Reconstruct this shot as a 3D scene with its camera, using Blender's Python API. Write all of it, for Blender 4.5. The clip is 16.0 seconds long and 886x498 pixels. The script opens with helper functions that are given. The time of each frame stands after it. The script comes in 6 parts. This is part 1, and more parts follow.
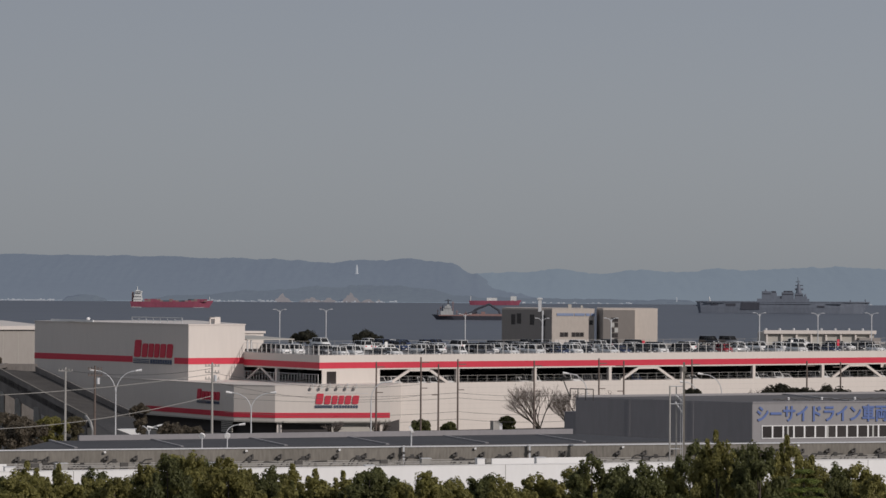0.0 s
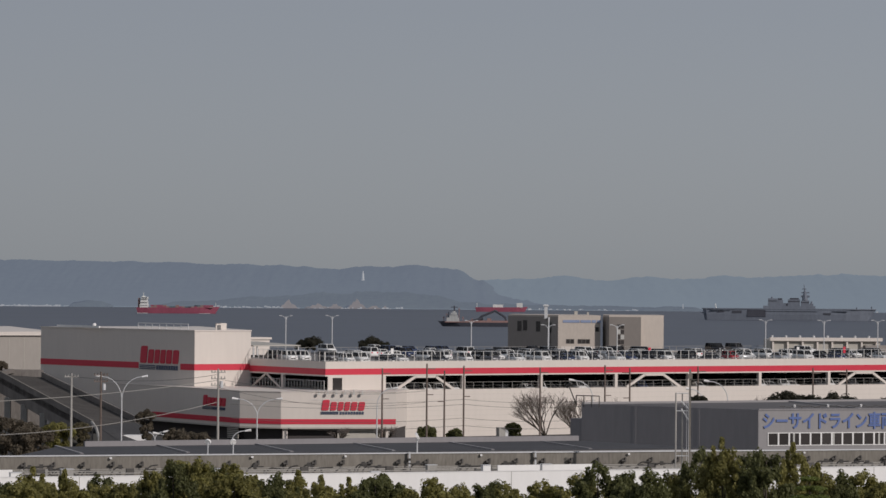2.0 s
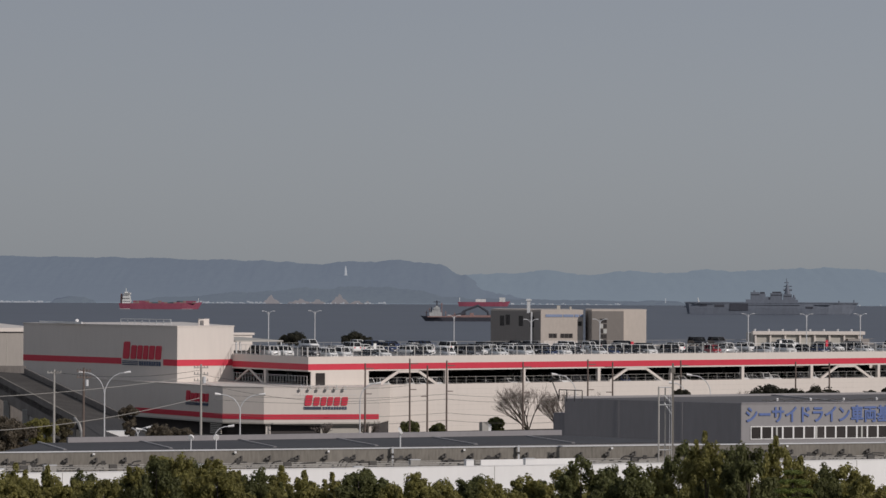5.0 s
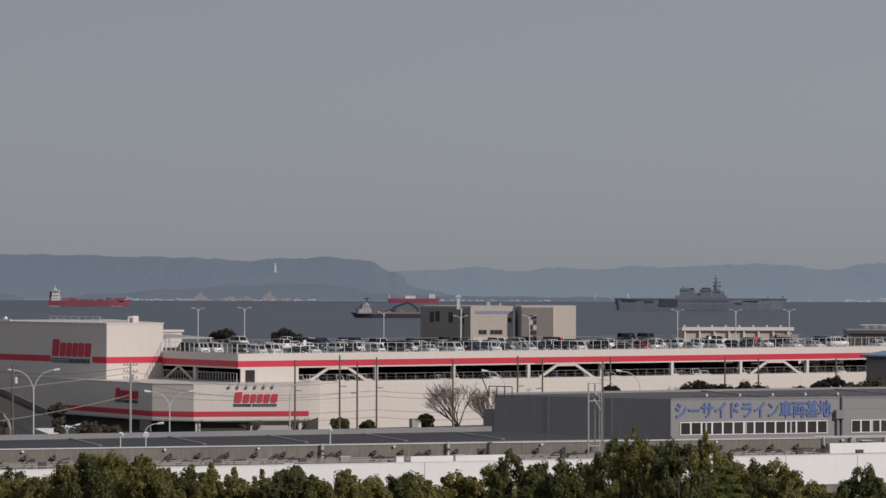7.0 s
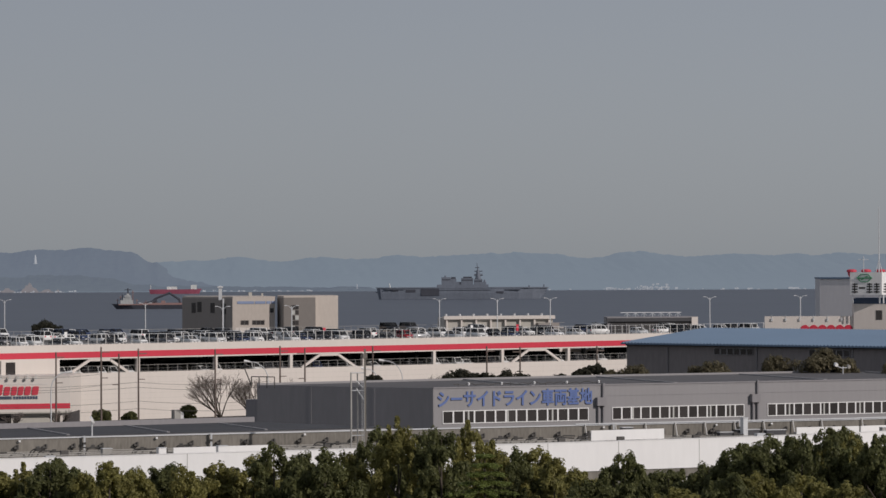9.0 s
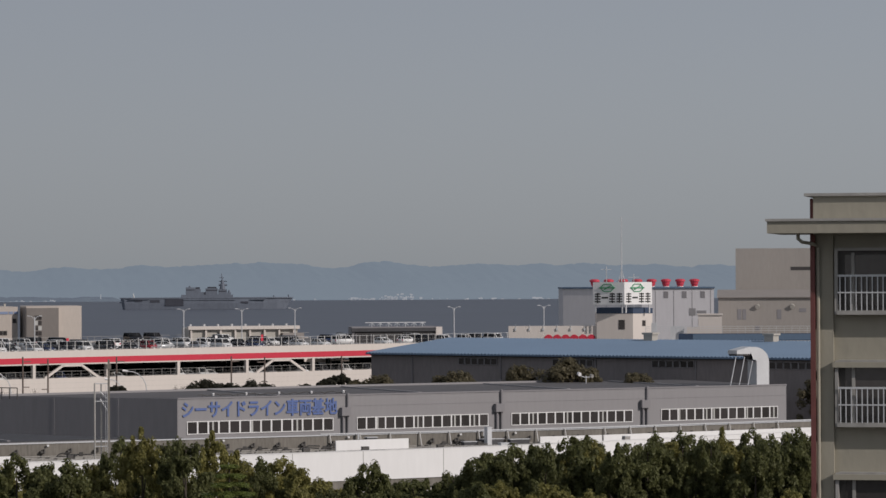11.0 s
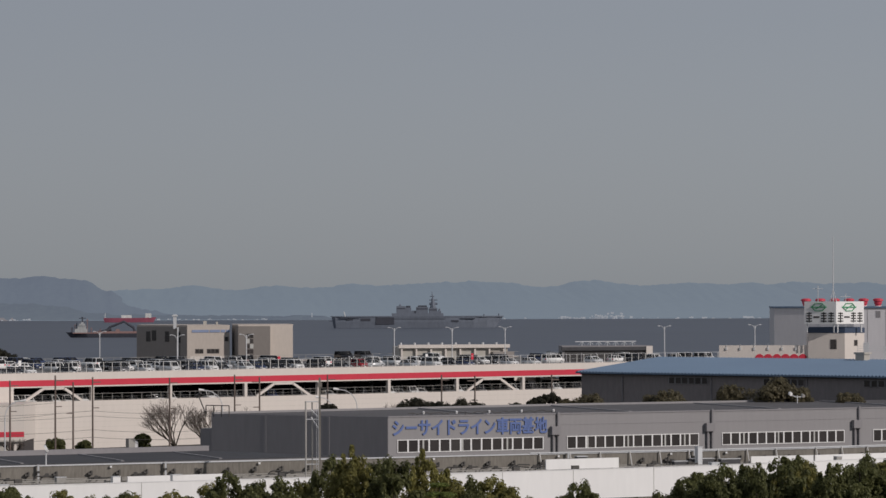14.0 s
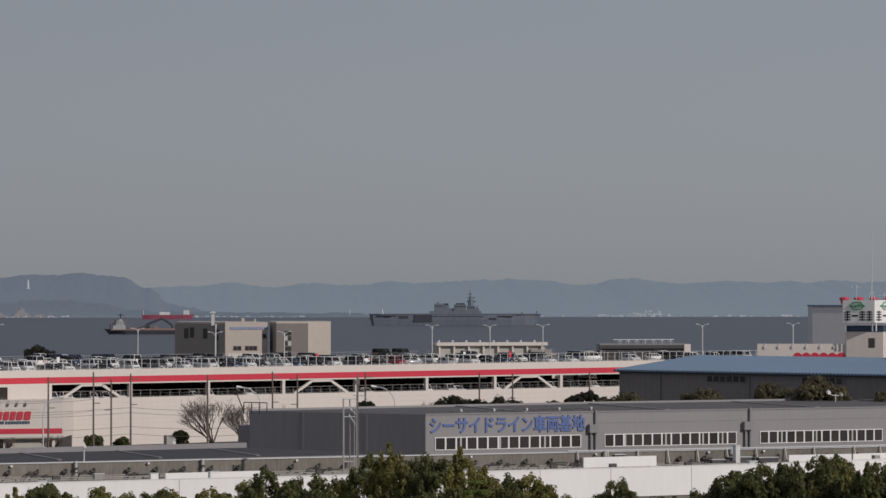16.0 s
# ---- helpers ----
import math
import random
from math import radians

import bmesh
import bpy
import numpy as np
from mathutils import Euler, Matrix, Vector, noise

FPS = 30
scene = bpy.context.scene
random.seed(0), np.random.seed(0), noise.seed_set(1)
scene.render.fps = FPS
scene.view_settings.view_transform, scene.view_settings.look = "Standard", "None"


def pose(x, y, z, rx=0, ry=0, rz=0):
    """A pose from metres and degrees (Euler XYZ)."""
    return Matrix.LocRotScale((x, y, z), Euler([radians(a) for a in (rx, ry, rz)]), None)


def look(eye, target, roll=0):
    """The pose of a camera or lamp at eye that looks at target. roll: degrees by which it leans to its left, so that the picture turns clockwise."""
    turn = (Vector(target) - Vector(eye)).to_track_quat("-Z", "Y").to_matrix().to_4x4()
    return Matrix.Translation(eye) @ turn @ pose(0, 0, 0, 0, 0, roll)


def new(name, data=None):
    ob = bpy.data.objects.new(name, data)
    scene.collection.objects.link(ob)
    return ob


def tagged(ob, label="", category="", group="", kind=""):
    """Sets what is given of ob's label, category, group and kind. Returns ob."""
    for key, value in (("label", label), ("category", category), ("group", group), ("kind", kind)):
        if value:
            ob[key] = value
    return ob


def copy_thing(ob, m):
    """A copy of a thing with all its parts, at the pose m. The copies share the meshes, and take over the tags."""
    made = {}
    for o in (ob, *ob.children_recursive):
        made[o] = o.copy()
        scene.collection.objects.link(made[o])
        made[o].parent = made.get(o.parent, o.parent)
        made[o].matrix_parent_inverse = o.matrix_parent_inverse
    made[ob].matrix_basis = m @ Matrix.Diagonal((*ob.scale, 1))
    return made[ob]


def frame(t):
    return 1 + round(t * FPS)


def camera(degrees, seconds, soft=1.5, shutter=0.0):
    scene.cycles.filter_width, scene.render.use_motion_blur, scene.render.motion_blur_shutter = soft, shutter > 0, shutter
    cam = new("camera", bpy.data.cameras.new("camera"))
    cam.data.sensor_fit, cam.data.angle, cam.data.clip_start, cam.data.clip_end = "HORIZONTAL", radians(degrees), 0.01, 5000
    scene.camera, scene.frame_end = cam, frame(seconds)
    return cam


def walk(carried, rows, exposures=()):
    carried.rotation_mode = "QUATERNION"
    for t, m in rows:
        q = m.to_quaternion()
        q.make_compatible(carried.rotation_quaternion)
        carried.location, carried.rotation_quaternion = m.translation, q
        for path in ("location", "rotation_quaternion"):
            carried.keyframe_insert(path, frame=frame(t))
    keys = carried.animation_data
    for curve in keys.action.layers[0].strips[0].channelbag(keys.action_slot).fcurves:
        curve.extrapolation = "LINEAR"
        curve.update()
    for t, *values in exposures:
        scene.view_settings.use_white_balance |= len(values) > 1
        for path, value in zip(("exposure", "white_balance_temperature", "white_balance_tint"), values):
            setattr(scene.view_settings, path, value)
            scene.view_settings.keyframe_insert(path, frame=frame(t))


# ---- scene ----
EYE = (0.0, 0.0, 25.5)
TURNS = (  # seconds, degrees to the right, degrees up, degrees of roll
    (0.0, -0.000, 0.535, 0.327),
    (0.5, -0.045, 0.518, 0.354),
    (1.0, -0.031, 0.586, 0.398),
    (1.5, -0.092, 0.621, 0.427),
    (2.0, -0.106, 0.645, 0.433),
    (2.5, -0.089, 0.637, 0.433),
    (3.0, -0.032, 0.639, 0.416),
    (3.5, 0.033, 0.636, 0.418),
    (4.0, 0.092, 0.604, 0.305),
    (6.5, 0.703, 0.535, 0.309),
    (7.0, 1.379, 0.505, 0.139),
    (7.5, 2.377, 0.424, -0.107),
    (8.0, 3.088, 0.346, -0.223),
    (8.5, 4.182, 0.299, -0.270),
    (9.0, 5.403, 0.331, -0.223),
    (9.5, 6.802, 0.335, -0.221),
    (10.0, 7.792, 0.345, -0.254),
    (10.2, 8.110, 0.353, -0.267),
    (11.3, 9.950, 0.540, -0.250),
    (12.3, 9.173, 0.694, -0.244),
    (12.5, 8.486, 0.721, -0.152),
    (13.0, 7.255, 0.755, -0.103),
    (13.5, 6.704, 0.784, -0.141),
    (14.0, 6.166, 0.815, -0.160),
    (14.5, 5.563, 0.838, -0.049),
    (15.0, 5.454, 0.828, -0.146),
    (15.5, 5.471, 0.799, -0.145),
    (16.0, 5.523, 0.776, -0.021),
)


def aim(right, up):
    a, e = radians(right), radians(up)
    return (EYE[0] + 100 * math.sin(a) * math.cos(e), EYE[1] + 100 * math.cos(a) * math.cos(e), EYE[2] + 100 * math.sin(e))


cam = camera(14.888, 16.0, soft=1.5)
walk(cam, [(t, look(EYE, aim(right, up), roll)) for t, right, up, roll in TURNS],
     exposures=((0.0, -0.09, 6330, 12.0), (7.5, -0.08, 6330, 12.0), (10.0, -0.04, 6330, 12.0), (12.5, -0.06, 6330, 12.0), (14.0, -0.12, 6330, 12.0), (16.0, -0.15, 6330, 12.0)))

# ---- world and sun ----
SUN_WAY = Vector((0.73, -0.62, 0.48)).normalized()
world = bpy.data.worlds.new("hazy_sky")
scene.world = world
world.use_nodes = True
wn, wl = world.node_tree.nodes, world.node_tree.links
sky = wn.new("ShaderNodeTexSky")
sky.sky_type, sky.sun_disc = "NISHITA", False
sky.sun_elevation = math.asin(SUN_WAY.z)
sky.sun_rotation = -math.atan2(SUN_WAY.x, SUN_WAY.y)
sky.air_density, sky.dust_density, sky.ozone_density = 1.0, 1.0, 1.5
haze = wn.new("ShaderNodeHueSaturation")
haze.inputs["Saturation"].default_value = 0.35
wl.new(sky.outputs[0], haze.inputs["Color"])
veil = wn.new("ShaderNodeMix")  # an even veil of haze over the clear sky
veil.data_type = "RGBA"
veil.inputs["Factor"].default_value = 0.76
way_up, height, thick = wn.new("ShaderNodeTexCoord"), wn.new("ShaderNodeSeparateXYZ"), wn.new("ShaderNodeMapRange")
thick.interpolation_type = "SMOOTHSTEP"
thick.inputs["From Min"].default_value, thick.inputs["From Max"].default_value = -0.02, 0.11
depth = wn.new("ShaderNodeMix")  # the haze is thicker and greyer towards the horizon
depth.data_type = "RGBA"
depth.inputs["A"].default_value, depth.inputs["B"].default_value = (3.40, 3.63, 3.80, 1), (3.03, 3.33, 3.86, 1)
wl.new(way_up.outputs["Generated"], height.inputs[0])
wl.new(height.outputs["Z"], thick.inputs["Value"])
wl.new(thick.outputs[0], depth.inputs["Factor"])
wl.new(depth.outputs["Result"], veil.inputs["B"])
wl.new(haze.outputs[0], veil.inputs["A"])
wl.new(veil.outputs["Result"], wn["Background"].inputs[0])
wn["Background"].inputs[1].default_value = 0.079
sun_data = bpy.data.lights.new("sun", "SUN")
sun_data.energy, sun_data.angle, sun_data.color = 3.0, radians(0.6), (1.0, 0.915, 0.835)
sun = new("sun", sun_data)
sun.matrix_world = look(SUN_WAY * 300, (0, 0, 0))

# ---- materials ----


def mat(name, colour, rough=0.6, metal=0.0, vary=0.12, scale=1.5, bump=0.0, streak=1.0, each=0.0, spec=0.3):
    """A surface with grain and stains at two scales; streak stretches them upright; each varies object by object."""
    m = bpy.data.materials.new(name)
    m.use_nodes = True
    n, l = m.node_tree.nodes, m.node_tree.links
    b = n["Principled BSDF"]
    b.inputs["Roughness"].default_value, b.inputs["Metallic"].default_value = rough, metal
    b.inputs["Specular IOR Level"].default_value = spec
    geo = n.new("ShaderNodeNewGeometry")
    mp = n.new("ShaderNodeMapping")
    mp.inputs["Scale"].default_value = (1, 1, 1 / streak)
    l.new(geo.outputs["Position"], mp.inputs["Vector"])
    big, fine = n.new("ShaderNodeTexNoise"), n.new("ShaderNodeTexNoise")
    big.inputs["Scale"].default_value, big.inputs["Detail"].default_value = scale * 0.25, 5
    fine.inputs["Scale"].default_value, fine.inputs["Detail"].default_value = scale * 4, 4
    add = n.new("ShaderNodeMath")
    add.operation = "ADD"
    for tex in (big, fine):
        l.new(mp.outputs[0], tex.inputs["Vector"])
    l.new(big.outputs["Fac"], add.inputs[0])
    l.new(fine.outputs["Fac"], add.inputs[1])
    last = add
    if each:
        info, mul = n.new("ShaderNodeObjectInfo"), n.new("ShaderNodeMath")
        mul.operation = "MULTIPLY_ADD"
        mul.inputs[1].default_value = each
        l.new(info.outputs["Random"], mul.inputs[0])
        l.new(add.outputs[0], mul.inputs[2])
        last = mul
    ramp = n.new("ShaderNodeValToRGB")
    lo, hi = [max(0, c * (1 - vary)) for c in colour], [min(1, c * (1 + vary)) for c in colour]
    ramp.color_ramp.elements[0].color, ramp.color_ramp.elements[1].color = (*lo, 1), (*hi, 1)
    ramp.color_ramp.elements[0].position, ramp.color_ramp.elements[1].position = 0.3, 0.7
    half = n.new("ShaderNodeMath")
    half.operation = "MULTIPLY"
    half.inputs[1].default_value = 1 / (2 + each)
    l.new(last.outputs[0], half.inputs[0])
    l.new(half.outputs[0], ramp.inputs[0])
    l.new(ramp.outputs[0], b.inputs["Base Color"])
    if bump:
        bp = n.new("ShaderNodeBump")
        bp.inputs["Strength"].default_value, bp.inputs["Distance"].default_value = bump, 0.1
        l.new(fine.outputs["Fac"], bp.inputs["Height"])
        l.new(bp.outputs[0], b.inputs["Normal"])
    return m


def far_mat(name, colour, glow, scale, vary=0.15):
    """Distant land: its own colour in part, the rest the light of the air between, given as emission."""
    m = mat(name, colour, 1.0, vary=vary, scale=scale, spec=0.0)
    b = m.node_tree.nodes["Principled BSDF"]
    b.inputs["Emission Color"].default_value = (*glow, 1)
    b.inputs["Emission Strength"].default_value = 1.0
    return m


ASPHALT = mat("asphalt", (0.06, 0.06, 0.062), 0.9, vary=0.2, scale=0.6, spec=0.08)
GROUND = mat("yard_ground", (0.085, 0.082, 0.075), 0.95, vary=0.25, scale=0.3, spec=0.08)
CREAM = mat("cream_panel", (0.61, 0.56, 0.515), 0.55, vary=0.04, scale=0.4, streak=6)
CREAM_DARK = mat("greige_panel", (0.42, 0.40, 0.36), 0.6, vary=0.06, scale=0.4, streak=6)
RED = mat("red_stripe", (0.54, 0.04, 0.068), 0.45, vary=0.06)
BLUE_BAR = mat("navy_bar", (0.07, 0.09, 0.14), 0.5)
CONCRETE = mat("concrete", (0.33, 0.32, 0.30), 0.85, vary=0.22, scale=1.0, streak=4)
CONCRETE_DARK = mat("stained_concrete", (0.185, 0.172, 0.152), 0.9, vary=0.3, scale=1.2, streak=5, spec=0.08)
DECK = mat("deck_surface", (0.17, 0.167, 0.165), 0.9, vary=0.15, scale=0.5, spec=0.08)
WHITE = mat("white_paint", (0.76, 0.755, 0.745), 0.5, vary=0.04, scale=0.5, streak=5)
PALE_STEEL = mat("pale_painted_steel", (0.56, 0.55, 0.53), 0.5, vary=0.06)
STEEL = mat("galvanised_steel", (0.56, 0.57, 0.58), 0.45, 0.15, vary=0.1)
DARK_STEEL = mat("dark_steel", (0.09, 0.085, 0.08), 0.6, 0.3, vary=0.2)
BROWN_POLE = mat("brown_pole", (0.14, 0.11, 0.095), 0.7, vary=0.2)
GREY_PANEL = mat("grey_panel", (0.258, 0.25, 0.255), 0.6, vary=0.05, scale=0.5, streak=6)
GREY_DARK = mat("dark_and_shaded_grey_panel", (0.235, 0.226, 0.234), 0.7, vary=0.08, scale=0.5, streak=6)
ROOF_DARK = mat("dark_roof", (0.075, 0.075, 0.08), 0.7, vary=0.2, scale=0.5, spec=0.08)
ROOF_GREY = mat("grey_roof", (0.125, 0.12, 0.122), 0.7, vary=0.15, scale=0.4, spec=0.08)
ROOF_BLUE = mat("blue_roof", (0.122, 0.178, 0.255), 0.5, vary=0.07, scale=0.3)
SHED_WALL = mat("charcoal_cladding", (0.215, 0.196, 0.194), 0.75, vary=0.15, scale=0.6, streak=4)
SIGN_PALE = mat("faded_blue_lettering", (0.22, 0.27, 0.40), 0.6, vary=0.06)
SIGN_BLUE = mat("sign_blue", (0.105, 0.155, 0.345), 0.5, vary=0.05)
GLASS = mat("dark_glass", (0.05, 0.045, 0.044), 0.1, vary=0.3, each=1.0, spec=0.5)
CAR_GLASS = mat("car_glass", (0.02, 0.021, 0.023), 0.12, vary=0.2, spec=0.3)
# ramp deck colour is darkened to cancel the sun on its top
RAMP_DECK = mat("darkened_ramp_surface", (0.082, 0.076, 0.071), 0.95, vary=0.3, scale=0.7, spec=0.08)
RAMP_DARK = mat("dark_ramp_concrete", (0.185, 0.17, 0.158), 0.9, vary=0.3, scale=0.8, streak=4, spec=0.08)
BLIND = mat("pale_blind", (0.45, 0.45, 0.43), 0.6, vary=0.1)
# dark colour for the shade inside the open shed bay
OPEN_BAY = mat("open_bay_shade", (0.075, 0.072, 0.072), 0.9, vary=0.25, streak=4, spec=0.05)
# near-black colour that paints the shade in openings
DARK = mat("opening_shade", (0.06, 0.055, 0.055), 0.9)
NAVY = mat("navy_trim", (0.042, 0.064, 0.11), 0.5)
BLACK = mat("black_paint", (0.03, 0.03, 0.03), 0.6)
GREEN = mat("logo_green", (0.08, 0.3, 0.16), 0.5)
BEIGE = mat("beige_plaster", (0.46, 0.41, 0.365), 0.75, vary=0.07, scale=0.6, streak=3)
BEIGE_DARK = mat("taupe_and_shaded_plaster", (0.275, 0.25, 0.232), 0.75, vary=0.07, scale=0.6, streak=3)
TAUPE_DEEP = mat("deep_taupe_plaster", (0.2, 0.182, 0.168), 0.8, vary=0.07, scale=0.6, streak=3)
MAROON = mat("maroon_paint", (0.16, 0.06, 0.055), 0.6, vary=0.15)
RUST_RED = mat("vent_red", (0.55, 0.05, 0.08), 0.5)
BARK = mat("bark", (0.075, 0.062, 0.05), 0.9, vary=0.3, scale=4)
TWIG = mat("bare_twigs", (0.19, 0.16, 0.14), 0.9, vary=0.2, scale=3)


def leaf_mat(name, colour, vary):
    m = mat(name, colour, 0.5, vary=vary, scale=0.8, spec=0.25)
    n, l = m.node_tree.nodes, m.node_tree.links
    geo, hsv = n.new("ShaderNodeNewGeometry"), n.new("ShaderNodeHueSaturation")
    b, ramp = n["Principled BSDF"], [k for k in n if k.type == "VALTORGB"][0]
    mr = n.new("ShaderNodeMapRange")
    mr.inputs["To Min"].default_value, mr.inputs["To Max"].default_value = 0.7, 1.3
    l.new(geo.outputs["Random Per Island"], mr.inputs["Value"])
    l.new(mr.outputs[0], hsv.inputs["Value"])
    l.new(ramp.outputs[0], hsv.inputs["Color"])
    l.new(hsv.outputs[0], b.inputs["Base Color"])
    thin, mix = n.new("ShaderNodeBsdfTranslucent"), n.new("ShaderNodeMixShader")
    mix.inputs[0].default_value = 0.58
    l.new(hsv.outputs[0], thin.inputs["Color"])
    l.new(b.outputs[0], mix.inputs[1])
    l.new(thin.outputs[0], mix.inputs[2])
    l.new(mix.outputs[0], n["Material Output"].inputs["Surface"])
    return m


LEAF = leaf_mat("dark_leaves", (0.148, 0.156, 0.064), 0.35)
LEAF_OLIVE = leaf_mat("olive_leaves", (0.268, 0.25, 0.088), 0.35)
LEAF_DULL = leaf_mat("dull_olive_leaves", (0.165, 0.145, 0.09), 0.3)
LEAF_DEEP = leaf_mat("deep_shade_leaves", (0.062, 0.06, 0.042), 0.35)
LEAF_CEDAR = leaf_mat("cedar_needles", (0.22, 0.26, 0.078), 0.3)
LEAF_BROWN = leaf_mat("brownish_leaves", (0.175, 0.148, 0.11), 0.3)

sea_mat = mat("sea_water", (0.077, 0.087, 0.110), 0.45, vary=0.12, scale=0.02, spec=0.2)
SHIP_GREY = mat("ship_pale_grey", (0.36, 0.37, 0.37), 0.7, vary=0.2, scale=0.2, streak=3, spec=0.15)
# haze of the distance is mixed into most of these ship colours
HULL_GREY = mat("hull_grey", (0.14, 0.158, 0.192), 0.7, vary=0.15, scale=0.12, streak=3, spec=0.15)
HULL_TEAL = mat("container_teal", (0.085, 0.12, 0.135), 0.7, vary=0.15, scale=0.12, spec=0.15)
HULL_RED = mat("hull_red", (0.25, 0.07, 0.105), 0.7, vary=0.15, scale=0.12, streak=3, spec=0.15)
HULL_BLACK = mat("hull_black", (0.055, 0.058, 0.072), 0.7, vary=0.15, scale=0.12, streak=3, spec=0.15)
SHIP_WHITE = mat("ship_white", (0.55, 0.56, 0.55), 0.7, vary=0.15, scale=0.12, streak=3, spec=0.15)
SHIP_BROWN = mat("ship_brown", (0.24, 0.155, 0.145), 0.7, vary=0.15, scale=0.12, streak=3, spec=0.15)
# emission paints the haze over the far hills, cliffs and town
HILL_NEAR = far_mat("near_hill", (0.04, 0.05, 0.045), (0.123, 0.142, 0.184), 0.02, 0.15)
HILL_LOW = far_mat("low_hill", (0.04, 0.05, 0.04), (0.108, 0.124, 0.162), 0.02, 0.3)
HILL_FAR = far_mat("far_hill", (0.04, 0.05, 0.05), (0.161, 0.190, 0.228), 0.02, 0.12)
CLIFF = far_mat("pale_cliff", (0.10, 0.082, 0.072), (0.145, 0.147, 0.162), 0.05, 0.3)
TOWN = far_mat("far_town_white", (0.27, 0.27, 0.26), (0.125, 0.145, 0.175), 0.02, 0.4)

# ---- mesh helpers ----


def box(bm, x0, x1, y0, y1, z0, z1):
    v = [bm.verts.new((x, y, z)) for z in (z0, z1) for x, y in ((x0, y0), (x1, y0), (x1, y1), (x0, y1))]
    for f in ((3, 2, 1, 0), (4, 5, 6, 7), (0, 1, 5, 4), (1, 2, 6, 5), (2, 3, 7, 6), (3, 0, 4, 7)):
        bm.faces.new([v[i] for i in f])
    return bm


def prism(bm, pts, z0, z1):
    """An upright block over the footprint pts, counter-clockwise; z1 may be one height or one for each corner."""
    n = len(pts)
    tops = z1 if isinstance(z1, (list, tuple)) else [z1] * n
    a = [bm.verts.new((x, y, z0)) for x, y in pts]
    b = [bm.verts.new((p[0], p[1], z)) for p, z in zip(pts, tops)]
    bm.faces.new(a[::-1])
    bm.faces.new(b)
    for i in range(n):
        j = (i + 1) % n
        bm.faces.new((a[i], a[j], b[j], b[i]))
    return bm


def rod(bm, p, q, r, n=6, r2=None):
    p, q = Vector(p), Vector(q)
    w = (q - p).normalized()
    s = w.orthogonal().normalized()
    t = w.cross(s)
    r2 = r if r2 is None else r2
    ring = [[bm.verts.new(c + rr * (math.cos(a) * s + math.sin(a) * t)) for a in (2 * math.pi * k / n for k in range(n))] for c, rr in ((p, r), (q, r2))]
    for k in range(n):
        j = (k + 1) % n
        bm.faces.new((ring[0][k], ring[0][j], ring[1][j], ring[1][k]))
    bm.faces.new(ring[0][::-1])
    bm.faces.new(ring[1])
    return bm


def tube(bm, pts, r, n=6):
    """One continuous bent pipe through pts."""
    pts = [Vector(p) for p in pts]
    s, last = None, None
    for k, p in enumerate(pts):
        w = (pts[min(k + 1, len(pts) - 1)] - pts[max(k - 1, 0)]).normalized()
        s = w.orthogonal().normalized() if s is None else (s - w * s.dot(w)).normalized()
        t = w.cross(s)
        ring = [bm.verts.new(p + r * (math.cos(a) * s + math.sin(a) * t)) for a in (2 * math.pi * i / n for i in range(n))]
        if last:
            for i in range(n):
                bm.faces.new((last[i], last[(i + 1) % n], ring[(i + 1) % n], ring[i]))
        else:
            bm.faces.new(ring[::-1])
        last = ring
    bm.faces.new(last)
    return bm


def mesh_of(name, bm, material):
    bmesh.ops.recalc_face_normals(bm, faces=bm.faces) if len(bm.faces) < 20000 else None
    me = bpy.data.meshes.new(name)
    bm.to_mesh(me)
    bm.free()
    me.materials.append(material)
    return me


def part(name, bm, material, parent=None, label="", m=None):
    ob = new(name, mesh_of(name, bm, material))
    if parent is not None:
        ob.parent = parent
    if m is not None:
        ob.matrix_basis = m
    return tagged(ob, label)


def piece(name, me, parent, m):
    ob = new(name, me)
    ob.parent = parent
    ob.matrix_basis = m
    return ob


def thing(name, m, label, category, group="", kind=""):
    ob = new(name)
    ob.matrix_basis = m
    ob.empty_display_size = 0.5
    return tagged(ob, label, category, group, kind)


def B(*boxes):
    bm = bmesh.new()
    for b in boxes:
        box(bm, *b)
    return bm


def wall_frame(p, q):
    """Pose with x along p to q, y to the left of it, z up, at the ground; and the length."""
    d = Vector((q[0] - p[0], q[1] - p[1]))
    return pose(p[0], p[1], 0, 0, 0, math.degrees(math.atan2(d.y, d.x))), d.length


def strips(bm, x0, x1, step, y0, y1, z0, z1, w):
    x = x0
    while x <= x1:
        box(bm, x - w / 2, x + w / 2, y0, y1, z0, z1)
        x += step
    return bm


def lettering(text, height, depth):
    cu = bpy.data.curves.new("lettering", "FONT")
    cu.body, cu.size, cu.extrude, cu.resolution_u = text, height, depth, 4
    cu.offset = 0.026 * height
    tmp = new("lettering", cu)
    bpy.context.view_layer.update()
    me = bpy.data.meshes.new_from_object(tmp.evaluated_get(bpy.context.evaluated_depsgraph_get()))
    bpy.data.objects.remove(tmp)
    bpy.data.curves.remove(cu)
    return me


# ---- ground, sea, far land ----
bm = bmesh.new()
prism(bm, [(-2600, -400), (2600, -400), (2600, 880), (-2600, 880)], -8, 0)
tagged(part("ground", bm, GROUND), "grey-brown level ground of the reclaimed industrial shore", "ground", kind="structure")
bm = bmesh.new()
prism(bm, [(-2600, 882), (2600, 882), (2600, 4990), (-2600, 4990)], -20, -3)
tagged(part("water", bm, sea_mat), "dark slate-grey bay water with small ripples", "water", kind="structure")
bm = B((-260, 330, 505, 525, -0.1, 0.03))
tagged(part("road", bm, ASPHALT), "dark asphalt road in front of the store", "road", kind="structure")


